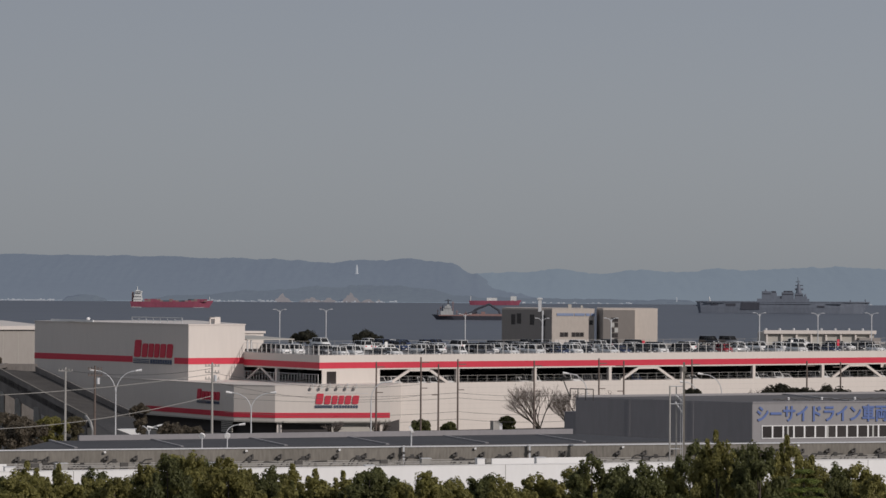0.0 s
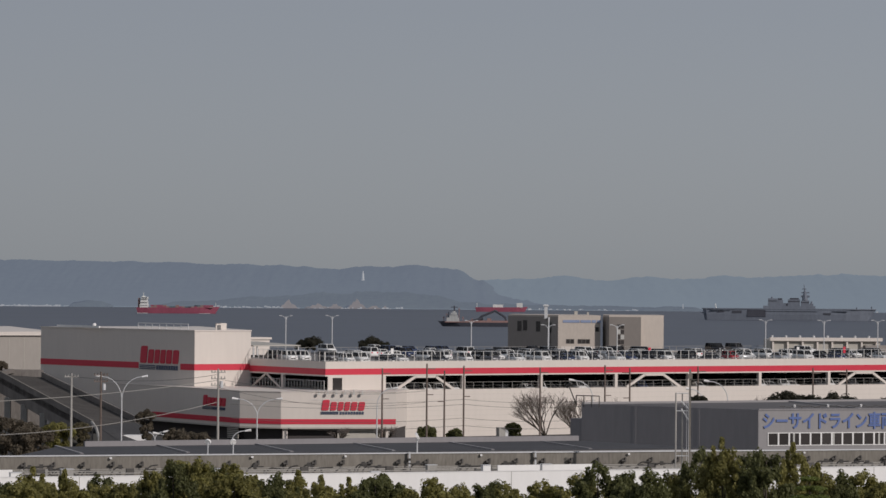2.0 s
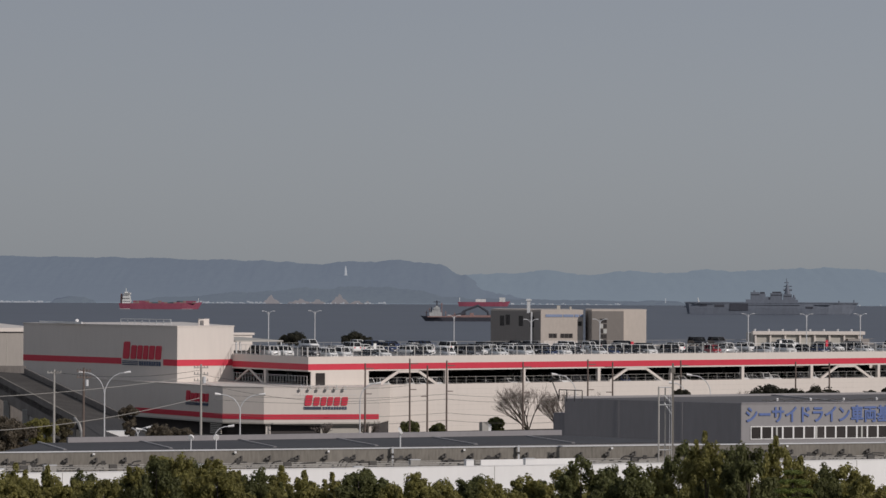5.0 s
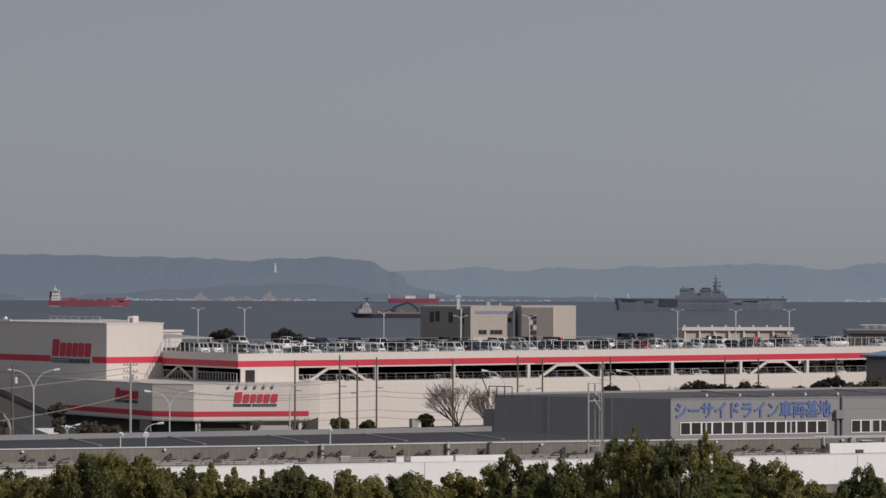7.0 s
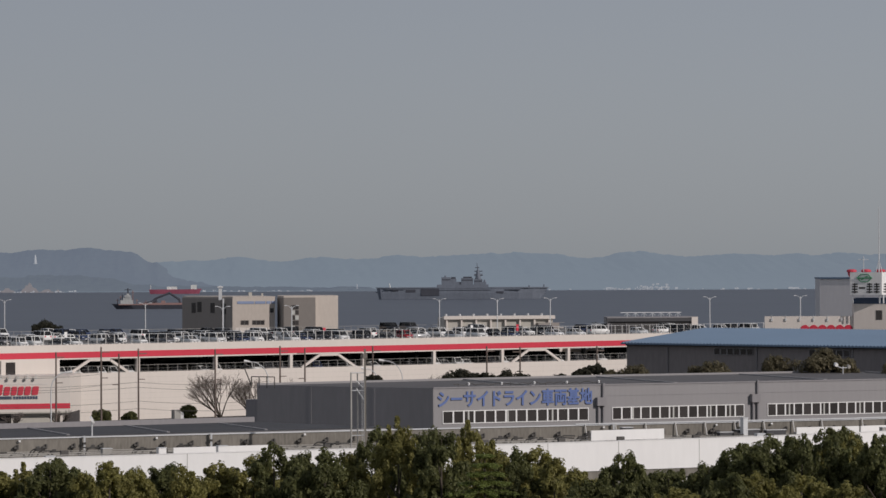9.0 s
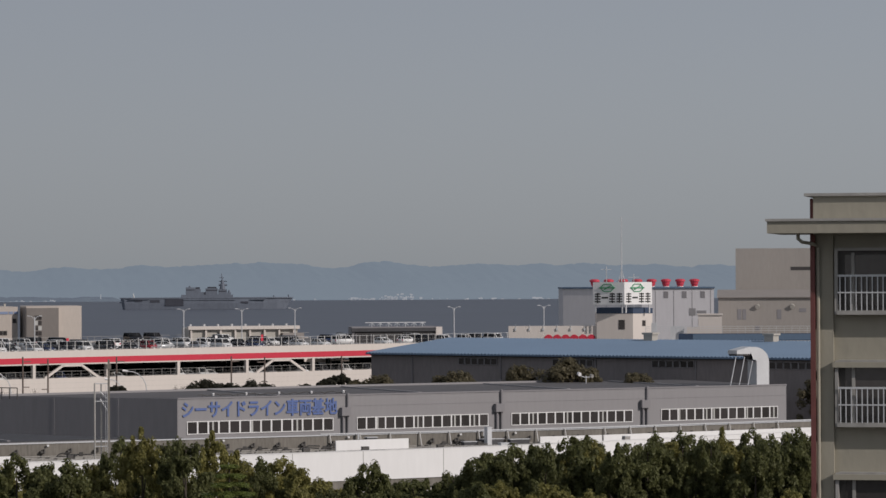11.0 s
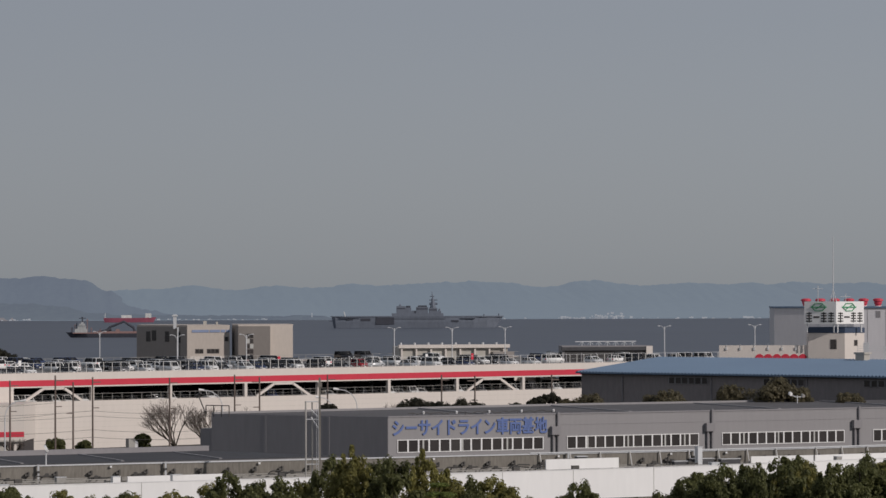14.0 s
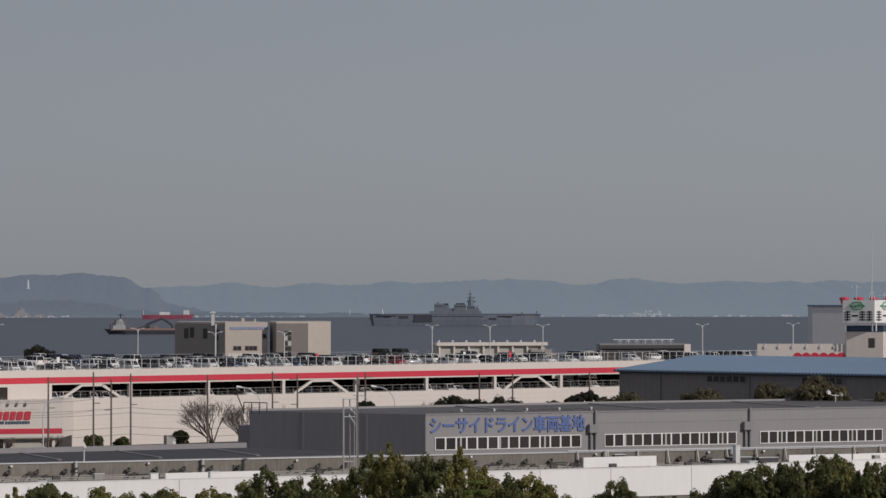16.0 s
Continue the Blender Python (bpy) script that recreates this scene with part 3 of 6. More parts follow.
box(dm, 86.4, 88.4, 2, 4.2, TOP, 13.9)
prev = None
for k in range(9):
    a = math.radians(0 + 13.75 * k)
    ins, outs = (0.4, 2.4)
    c = Vector((86.0, 0, 13.9))
    q = [c + Vector((r * math.cos(a), y, r * math.sin(a) * 0.86)) for r in (ins, outs) for y in (2, 4.2)]
    ring = [dm.verts.new(p) for p in (q[0], q[2], q[3], q[1])]
    if prev:
        for i in range(4):
            dm.faces.new((prev[i], prev[(i + 1) % 4], ring[(i + 1) % 4], ring[i]))
    prev = ring
duct = thing("exhaust_duct", DW, "large pale curved exhaust duct on the depot roof", "duct")
part("duct", dm, STEEL, duct)
part("hood", prism(bmesh.new(), [(83.2, 1.98), (85.4, 1.98), (85.4, 4.22), (83.2, 4.22)], 15.0, [15.5, 16.0, 16.0, 15.5]), STEEL, duct)
# dark plate painted as the shade inside the mouth
part("mouth", B((83.3, 85.3, 2.1, 4.1, 14.75, 15.0)), DARK, duct, "dark plate for the shade in the duct mouth")
bm = bmesh.new()
for x in (82.4, 83.8, 85.2):
    rod(bm, (x, 2.4, TOP), (x + 0.9, 2.4, 14.6), 0.07)
part("strut", bm, STEEL, duct)

bm = tube(bmesh.new(), [(3 + 0.6 * k, 0.6, TOP + 0.42 + 0.1 * math.sin(2.1 * k) + 0.05 * math.sin(5.3 * k)) for k in range(35)], 0.05, 5)
for k in range(9):
    rod(bm, (3.6 + 2.4 * k, 0.6, TOP), (3.6 + 2.4 * k, 0.6, TOP + 0.4), 0.04, 4)
part("roof_cable", bm, DARK_STEEL, depot, "dark cable slung along the roof edge")
for x in (5, 9.5, 14, 18.5, 23):
    part("roof_lamp", rod(bmesh.new(), (x, 0.5, TOP + 0.35), (x, 0.4, TOP + 0.6), 0.14, 8), WHITE, depot)
flood = thing("roof_floodlight", DW @ pose(71.5, 22, TOP), "small floodlights on a bracket on the depot roof", "floodlight")
part("post", rod(bmesh.new(), (0, 0, 0), (0, 0, 1.1), 0.07), STEEL, flood)
part("arm", tube(bmesh.new(), [(-1.1, 0, 1.2), (-0.3, 0, 0.9), (0.9, 0, 0.9)], 0.06), STEEL, flood)
part("lamp_head", rod(bmesh.new(), (-1.1, -0.2, 1.3), (-1.1, 0.2, 1.4), 0.26, 10), WHITE, flood)
part("lamp_head", rod(bmesh.new(), (0.9, -0.2, 1.0), (0.9, 0.2, 1.1), 0.24, 10), CONCRETE, flood)
# low dark-roofed shed between the depot and the guideway
shed_pts = [(-43, 338.5), (29, 365), (14.4, 381), (-41.3, 357)]
low = thing("low_depot_shed", pose(-43, 338.5, 0), "low depot shed with a dark ribbed roof and grey edge", "shed")
rel = [(x + 43, y - 338.5) for x, y in shed_pts]
part("wall", prism(bmesh.new(), rel, 0, 8.3), GREY_PANEL, low)
part("roof", prism(bmesh.new(), [(x * 0.995 + 0.2, y * 0.99 + 0.2) for x, y in rel], 8.3, 8.4), ROOF_DARK, low, "dark flat roof")

GREIGE = mat("greige_and_shaded_cladding", (0.325, 0.30, 0.275), 0.7, vary=0.06, scale=0.5, streak=4)
# ---- elevated guideway ----
NEAR_LINE = [(-75, 273.0), (-37, 286.6), (0, 300.0), (41, 315.0), (66, 325.5), (96, 345.0), (125, 366.0)]
FAR_LINE = [(-75, 297.5), (-40, 309.6), (0, 322.2), (45, 336.3), (75, 344.5), (101, 356.0), (130, 372.0)]
guideway = thing("guideway", pose(0, 0, 0), "elevated concrete railway guideway with white noise wall", "viaduct", kind="structure")
bm = bmesh.new()
box(bm, -0.22, 0.2, -0.4, 0, 8.84, 9.0), box(bm, 0.08, 0.22, -0.45, -0.1, 8.76, 9.2), box(bm, -0.1, 0.0, -0.2, 0, 8.4, 8.84)
rod(bm, (-0.24, -0.25, 8.92), (0.2, -0.3, 9.22), 0.05, 5)
slant_me = mesh_of("slanted_post", rod(bmesh.new(), (0.16, -0.5, 8.0), (0, -0.17, 9.86), 0.07, 5), PALE_STEEL)
bracket_me = mesh_of("bracket", bm, DARK_STEEL)
for (a, b), (c, d) in zip(zip(NEAR_LINE, NEAR_LINE[1:]), zip(FAR_LINE, FAR_LINE[1:])):
    part("deck", prism(bmesh.new(), [a, b, d, c], 5.6, 7.6), CONCRETE_DARK, guideway)
    W, L = wall_frame(a, b)
    part("noise_wall", B((0, L + 0.05, -0.12, 0.12, 6.4, 9.15)), WHITE, guideway, "plain white noise wall", W)
    part("wall_cap", B((0, L + 0.05, -0.16, 0.16, 9.15, 9.2)), WHITE, guideway, "", W)
    part("wall_joint", strips(bmesh.new(), 6, L, 9.0, -0.135, -0.11, 6.4, 9.15, 0.05), CONCRETE, guideway, "", W)
    part("edge_beam", B((0, L, 0.35, 0.8, 4.6, 6.42)), CONCRETE, guideway, "", W)
    W, L = wall_frame(c, d)
    part("far_parapet", B((0, L + 0.05, 0, 0.3, 7.6, 9.72)), CONCRETE_DARK, guideway, "stained concrete parapet", W)
    part("coping", B((0, L + 0.05, -0.1, 0.4, 9.72, 9.82)), STEEL, guideway, "", W)
    for k in range(int(L / 2.75)):
        piece("bracket", bracket_me, guideway, W @ pose(1.2 + 2.75 * k, 0, 0))
    part("conductor_rail", B((0, L, -0.64, -0.56, 8.5, 8.56), (0, L, -0.66, -0.58, 8.22, 8.28)), CONCRETE, guideway, "", W)
    part("guide_rail", B((0, L, -5.55, -5.45, 8.6, 8.68), (0, L, -11.15, -11.05, 8.72, 8.79)), CONCRETE, guideway, "", W)
    if c[0] > 40:
        for k in range(int(L / 3.3)):
            piece("slanted_post", slant_me, guideway, W @ pose(1 + 3.3 * k, 0, 0))
        start = 0.77 * L if c[0] < 60 else 0
        part("inner_panel", B((start, L, -1.4, -1.25, 7.6, 9.15)), WHITE, guideway, "white inner barrier panel", W)
        part("hand_rail", B((0, L, -0.22, -0.12, 9.86, 9.96)), STEEL, guideway, "", W)
    bm = bmesh.new()
    for k in range(int(L / 2.7)):
        x = 1 + 2.7 * k
        box(bm, x - 0.07, x + 0.07, -5.6, -5.4, 7.6, 8.6), box(bm, x + 1.2, x + 1.32, -11.2, -11, 7.6, 8.72)
        if k % 3 == 0:
            box(bm, x, x + 0.7, -8.4, -8.0, 7.6, 9.0)
    part("rail_post", bm, DARK_STEEL, guideway, "", W)
    part("running_slab", B((0, L, -4.6, -1.2, 7.6, 7.85), (0, L, -10.2, -6.8, 7.6, 7.85)), CONCRETE, guideway, "", W)
for k, (x, y) in enumerate(((-60, 283), (-30, 296), (-5, 306), (22, 317), (48, 326), (74, 336), (100, 352))):
    part("pier", B((x - 1.2, x + 1.2, y + 3, y + 6, 0, 5.6)), CONCRETE, guideway)
rnd = random.Random(21)


def guide_at(x, line):
    for a, b in zip(line, line[1:]):
        if a[0] <= x <= b[0]:
            return a[1] + (b[1] - a[1]) * (x - a[0]) / (b[0] - a[0])
    return line[0][1]


def cabinet(x, y, w, h, material, label):
    c = thing("trackside_cabinet", pose(x, y, 7.6, 0, 0, 20), label, "equipment cabinet", "boxes on the guideway")
    part("body", B((-w / 2, w / 2, -0.3, 0.3, 0, h)), material, c)
    part("cap", B((-w / 2 - 0.04, w / 2 + 0.04, -0.34, 0.34, h, h + 0.05)), STEEL, c)


for x in (-37, -33.5, -20, -6.5, -1.5, 3.5, 9.0, 14.8, 27, 62, 76):
    cabinet(x, guide_at(x, NEAR_LINE) + rnd.uniform(2, 12), rnd.uniform(0.5, 1.1), rnd.uniform(1.3, 2.0), rnd.choice((STEEL, WHITE, CONCRETE)), "pale equipment box beside the track")
cables = thing("cable_runs", pose(0, 0, 0), "dark bent cables and clamps beside the guideway tracks", "cables")
bm = bmesh.new()
for k in range(70):
    x = rnd.choice((rnd.uniform(-40, 20), rnd.uniform(25, 62)))
    y = guide_at(x, FAR_LINE) - rnd.uniform(1.6, 4.5)
    z, r = rnd.uniform(8.5, 8.95), rnd.uniform(0.4, 0.8)
    tube(bm, [(x + r * (1 - math.cos(t)), y, 7.7 + (z - 7.7) * math.sin(t)) for t in (math.pi * 0.5 * i / 5 for i in range(6))] + [(x + r + rnd.uniform(0.3, 1.3), y, z + rnd.uniform(-0.1, 0.1))], 0.07, 5)
    if k % 2:
        box(bm, x + r, x + r + 0.35, y - 0.2, y + 0.2, z - 0.15, z + 0.22)
for k in range(3):  # heavy cables slung between three posts
    for j in range(3):
        x = -37.6 + 2.2 * k
        tube(bm, [(x + 2.2 * i / 8, 299.5, 8.9 - 0.16 * j - (0.45 + 0.12 * j) * math.sin(math.pi * i / 8)) for i in range(9)], 0.08, 5)
tagged(part("cable", bm, DARK_STEEL, cables), kind="stuff")
for k in range(3):
    part("cable_post", B((-37.7 + 2.2 * k, -37.5 + 2.2 * k, 299.3, 299.7, 7.6, 9.15)), CONCRETE, cables)
for x in (-31, -18.2, -9.6, 3.2, 17.5, 35, 48, 60, 66):
    y = guide_at(x, FAR_LINE) - 0.25
    h = thing("track_sensor", pose(x, y, 9.5), "small white sensor box clamped to the parapet", "equipment box", "sensor boxes on the parapet")
    part("body", B((-0.1, 0.1, -0.08, 0.12, -0.05, 0.13)), WHITE, h)
    part("bracket", B((-0.05, 0.05, 0.12, 0.26, -0.05, 0.05)), STEEL, h)
for x in (-3.6, 8.4, 49.0, 62.5):
    y = guide_at(x, FAR_LINE) - 0.4
    h = thing("parapet_post", pose(x, y, 7.6), "pale square steel post fixed to the parapet", "post", "posts along the parapet")
    part("pole", B((-0.09, 0.09, -0.09, 0.09, 0, 2.3)), STEEL, h)
    part("clamp", B((-0.14, 0.14, -0.14, 0.3, 1.5, 1.7)), DARK_STEEL, h)
for x, y, l, h in ((4.6, 311, 9.8, 0.62), (-42, 294, 4.4, 0.7), (45.6, 328.8, 8.3, 1.0)):
    w = thing("white_barrier", pose(x, y, 7.6, 0, 0, 22), "long low white barrier panel on the guideway", "barrier", "white panels on the guideway")
    part("panel", B((0, l, 0, 0.15, 1.0, 1.0 + h)), WHITE, w)
    part("leg", B((0.3, 0.45, 0, 0.15, 0, 1.0)), STEEL, w)
    part("leg", B((l - 0.45, l - 0.3, 0, 0.15, 0, 1.0)), STEEL, w)
SWITCH_GREY = mat("dark_switchgear", (0.06, 0.06, 0.065), 0.6, vary=0.2)
for x, back, w, h, mt, label in ((60.6, 2.2, 1.6, 1.25, SWITCH_GREY, "dark trackside switchgear cabinet"), (63.0, 2.0, 2.4, 1.45, SWITCH_GREY, "long dark trackside switchgear cabinet"), (66.0, 1.8, 2.2, 1.35, SWITCH_GREY, "dark trackside switchgear cabinet"), (62.4, 3.2, 0.5, 2.7, STEEL, "tall grey relay box on the guideway"), (50.2, 1.2, 1.1, 1.9, SWITCH_GREY, "dark upright relay cabinet on the guideway")):
    q = thing("switch_cabinet", pose(x, guide_at(x, FAR_LINE) - back, 7.6, 0, 0, 17), label, "equipment cabinet", "switchgear on the guideway")
    part("body", B((-w / 2, w / 2, -0.35, 0.35, 0, h)), mt, q)
    part("lid", B((-w / 2 - 0.05, w / 2 + 0.05, -0.4, 0.4, h, h + 0.06)), STEEL, q)
    part("door_handle", B((w * 0.3, w * 0.36, -0.39, -0.35, h * 0.45, h * 0.6)), WHITE, q)
lamp_post = thing("signal_post", pose(-2.9, 321.4, 9.8), "small grey post with a dish on the parapet", "post", "posts on the guideway")
part("pole", rod(bmesh.new(), (0, 0, 0), (0, 0, 1.6), 0.07), STEEL, lamp_post)
part("dish", rod(bmesh.new(), (-0.08, 0, 1.5), (0.12, 0, 1.6), 0.38, 10), WHITE, lamp_post)
for x in (-22.3, -20.0):
    copy_thing(lamp_post, pose(x, guide_at(x, FAR_LINE) + 0.2, 9.78, 0, 0, x * 13) @ Matrix.Scale(0.75, 4))
# lattice mast
mast = thing("lattice_mast", pose(21.3, 317.2, 7.6), "galvanised twin-post mast with cross braces and ladder", "mast")
part("post", rod(bmesh.new(), (0, 0, 0), (0, 0, 8.2), 0.08), CONCRETE, mast)
part("post", rod(bmesh.new(), (0.62, 0.3, 0), (0.62, 0.3, 8.1), 0.065), CONCRETE, mast)
part("post", B((1.22, 1.4, -0.1, 0.1, 0, 10.4), (1.12, 1.52, -0.2, 0.2, 9.5, 9.95), (1.5, 1.75, -0.1, 0.1, 9.0, 9.2)), CONCRETE_DARK, mast)
bm = bmesh.new()
for z0, z1 in ((6.7, 5.5), (7.4, 6.6)):
    rod(bm, (0.5, 0.1, z0), (1.3, 0, z1), 0.06)
for z in (2.3, 6.5, 8.15):
    rod(bm, (0, 0, z), (1.3, 0, z), 0.045)
part("brace", bm, STEEL, mast)
part("ladder", strips(bmesh.new(), 1.02, 1.2, 0.18, -0.1, -0.05, 0, 8.0, 0.03), STEEL, mast)
frame_th = thing("roof_frame", pose(15.9, 421.0, 10.8, 0, 0, -40), "small dark pipe frame on the depot roof", "frame")
bm = bmesh.new()
for x in (0, 1.2, 2.4, 3.6):
    rod(bm, (x, 0, 0), (x, 0, 1.4), 0.06)
rod(bm, (0, 0, 1.4), (3.6, 0, 1.4), 0.06), rod(bm, (0, 0, 0.3), (-1.2, 0, 2.6), 0.07), rod(bm, (-1.5, 0, 2.4), (-0.8, 0, 2.9), 0.2)
part("pipes", bm, DARK_STEEL, frame_th)

# low shed roof details
FE, FEL = wall_frame((1.7, 18.5), (57.5, 42.6))
part("far_edge", B((3.1, FEL, -0.5, 0, 8.2, 8.95)), GREY_DARK, low, "grey raised roof edge", FE)
for k in range(6):
    x = 6 + 10.4 * k
    y = 0.366 * x
    part("roof_rib", prism(bmesh.new(), [(x, y + 1), (x + 0.32, y + 1), (x - 4.18, y + 17), (x - 4.5, y + 17)], 8.4, 8.52), GREY_PANEL, low)

# ---- blue-roofed shed ----
S0, S1 = (76.74, 516.06), (134.0, 455.0)
WS, SLN = wall_frame(S0, S1)
grey_frame = mesh_of("window_frame", B((0, 1.42, -0.09, 0, 0, 0.09), (0, 1.42, -0.09, 0, 1.51, 1.6), (0, 0.1, -0.09, 0, 0.09, 1.51), (1.32, 1.42, -0.09, 0, 0.09, 1.51)), GREY_PANEL)
shed = thing("blue_roof_shed", WS, "long charcoal-clad shed with a corrugated blue roof", "shed")
part("wall", prism(bmesh.new(), [(0, 0.6), (SLN, 0.6), (SLN - 9.6, 33.8), (-9.6, 33.8)], 0, [13.76, 13.76, 15.3, 15.3]), SHED_WALL, shed)
bm = bmesh.new()
n = int(SLN / 0.62)
vs = []
for i in range(2 * n + 1):
    x = -0.5 + i * (SLN + 1) / (2 * n)
    d = 0.24 if i % 2 else 0.0
    vs.append((bm.verts.new((x, -0.3, 13.9 + d)), bm.verts.new((x - 9.8, 34, 15.5 + d)), bm.verts.new((x, -0.3, 13.75)), bm.verts.new((x - 9.8, 34, 15.35))))
for a, b in zip(vs, vs[1:]):
    bm.faces.new((a[0], b[0], b[1], a[1])), bm.faces.new((a[2], a[3], b[3], b[2])), bm.faces.new((a[0], a[2], b[2], b[0])), bm.faces.new((a[1], b[1], b[3], a[3]))
part("roof", bm, ROOF_BLUE, shed, "pale blue corrugated steel roof")
part("gutter", B((0, SLN, 0.3, 0.6, 13.58, 13.74)), DARK_STEEL, shed)
for x in (8, 24.7, 41.9, 59.3):
    part("downpipe", rod(bmesh.new(), (x, 0.5, 5), (x, 0.5, 13.5), 0.1), GREY_DARK, shed)
for x0 in (16.8, 34.2, 51.8, 71.6):
    for k in range(6):
        w = new("window")
        w.parent = shed
        w.matrix_basis = pose(x0 + 1.22 * k, 0.55, 12.4)
        piece("window_frame", grey_frame, w, Matrix.Diagonal((0.82, 1, 0.62, 1)))
        piece("pane", win_pane, w, Matrix.Diagonal((0.82, 1, 0.62, 1)))
for x in (30, 52, 67):
    part("roof_vent", B((x, x + 1.6, 31, 32.6, 15.0, 16.5), (x - 0.2, x + 1.8, 30.8, 32.8, 16.5, 16.8)), CREAM_DARK, shed)


# ---- service building and other blocks behind ----
def block(name, pts, z1, material, label, cat, kind=""):
    t = thing(name, pose(pts[0][0], pts[0][1], 0), label, cat)
    rel = [(x - pts[0][0], y - pts[0][1]) for x, y in pts]
    part("wall", prism(bmesh.new(), rel, 0, z1), material, t)
    e = [(x * 1.004, y * 1.004) for x, y in rel]
    part("roof_edge", prism(bmesh.new(), e, z1, z1 + 0.25), material, t)
    return t, rel


def windows(t, p, q, spots, w, h, panes=2, fm=None, proud=0.05):
    W, L = wall_frame(p, q)
    for x, z in spots:
        ob = new("window")
        ob.parent = t
        ob.matrix_basis = W @ pose(x, -proud, z)
        part("window_frame", B((0, w, 0, 0.05, 0, 0.08), (0, w, 0, 0.05, h - 0.08, h), (0, 0.08, 0, 0.05, 0.08, h - 0.08), (w - 0.08, w, 0, 0.05, 0.08, h - 0.08)), fm or DARK_STEEL, ob)
        for k in range(panes):
            a = 0.08 + (w - 0.16) * k / panes
            part("pane", B((a, a + (w - 0.16) / panes - 0.04, 0.0, 0.03, 0.08, h - 0.08)), GLASS, ob)


svc, r = block("office_building", [(23.2, 718.2), (32.2, 719.6), (30, 745), (14.2, 745), (12.9, 730)], 19.5, BEIGE, "beige office block with a side coloured darker for shade, behind the parking deck", "office")
A, Bq = (12.8 - 23.2, 730 - 718.2), (0, 0)
W, L = wall_frame(A, Bq)
# left wall: a darker sheet puts its shade into the colour
part("shade_coloured_wall", B((0, L - 0.02, -0.06, 0, 0, 19.4)), BEIGE_DARK, svc, "", W)
windows(svc, A, Bq, ((3.0, 16.2), (4.8, 16.4), (8.9, 16.2), (12.4, 16.0)), 1.3, 2.2, 2, None, 0.12)
windows(svc, (0, 0), (9, 1.4), ((1.7, 13.75), (2.6, 13.75), (4.2, 13.75), (5.1, 13.75), (6.0, 13.75), (8.0, 16.3)), 0.85, 0.95, 1)
W, L = wall_frame((0, 0), (9, 1.4))
part("shutter", B((0.6, 8.6, -0.06, 0, 10.5, 13.2)), CREAM, svc, "", W)
x = 1.0
for k, wd in enumerate((3.6, 2.2, 0.9, 0.8)):
    part("sign_bar", B((x, x + wd, -0.1, 0, 18.2, 18.75)), SIGN_PALE, svc, "", W)
    x += wd + 0.22
part("flue", B((-2.9, -2.2, 2.0, 2.7, 19.0, 22.0), (-3.15, -1.95, 1.8, 2.9, 21.6, 21.9)), STEEL, svc)
part("downpipe", B((-2.1, -1.75, 1.5, 1.85, 8, 19.3)), STEEL, svc)
part("roof_box", B((3.5, 4.2, 3, 4, 19.7, 20.6), (6.2, 6.6, 3, 4, 19.7, 20.4)), CREAM_DARK, svc)
stair, r2 = block("stair_tower", [(33.9, 717.0), (40.7, 717.9), (40.7, 719), (45.7, 721), (45.6, 738), (33.6, 738), (32.9, 723)], 19.6, BEIGE, "taupe stair tower with a glazed strip", "office")
W, L = wall_frame((0, 0), (6.8, 0.9))
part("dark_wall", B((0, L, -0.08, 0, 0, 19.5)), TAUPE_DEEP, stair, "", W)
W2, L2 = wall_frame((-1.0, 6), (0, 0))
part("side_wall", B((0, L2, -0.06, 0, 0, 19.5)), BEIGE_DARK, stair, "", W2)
for k in range(5):
    for j in range(2):
        part("stair_window", B((1.7 + 0.8 * j, 2.42 + 0.8 * j, -0.14, -0.08, 12.6 + 1.1 * k, 13.5 + 1.1 * k)), BLIND if (k + j) % 3 == 0 else GLASS, stair, "", W)
# beige colonnaded shed behind the deck
bs, r = block("colonnade_shed", [(66.2, 696.9), (89.0, 699.5), (89, 712), (66, 710)], 15.0, CREAM_DARK, "pale shed with pilasters behind the deck", "shed")
W, L = wall_frame((0, 0), (22.8, 2.6))
part("eave", B((-0.3, L + 0.3, -0.9, 0.5, 15.0, 15.7)), CREAM, bs, "", W)
for k in range(8):
    part("pilaster", B((0.2 + k * 3.1, 0.55 + k * 3.1, -0.6, 0, 8, 15.0)), CREAM, bs, "", W)
    part("vent", rod(bmesh.new(), (0.5 + k * 2.9, 1, 15.7), (0.5 + k * 2.9, 1, 16.1), 0.25, 8), STEEL, bs, "", W)
part("annex", B((19.5, 24, -1.6, 1, 8, 14.2)), BEIGE_DARK, bs, "", W)
ds, r = block("dark_open_shed", [(96.5, 672.0), (115.1, 673.8), (115.1, 686), (97.5, 684)], 15.4, GREY_DARK, "dark open-fronted shed behind the deck", "shed")
W, L = wall_frame((0, 0), (21, 2))
# flat dark sheet on the front stands in for the bay's inner shade
part("opening", B((0.6, 17.5, -0.06, 0, 8, 14.7)), OPEN_BAY, ds, "", W)
part("roof_edge", B((-0.2, 18.5, -0.5, 0, 14.75, 15.45)), ROOF_DARK, ds, "", W)
part("white_pier", B((17.3, 18.6, -0.52, 0, 8, 15.6)), CREAM, ds, "", W)
for k in range(6):
    part("pilaster", B((0.7 + k * 3.1, 0.9 + k * 3.1, -0.3, -0.06, 8, 14.3)), GREY_DARK, ds, "", W)
bm = bmesh.new()
for k in range(7):
    x = 4.6 + 1.75 * k
    rod(bm, (x, 2, 15.4), (x, 2, 16.45), 0.07), rod(bm, (x - 0.6, 2, 15.9), (x, 2, 16.5), 0.05), rod(bm, (x + 0.6, 2, 15.9), (x, 2, 16.5), 0.05)
box(bm, 3.2, 15.8, 1.9, 2.1, 16.45, 16.6)
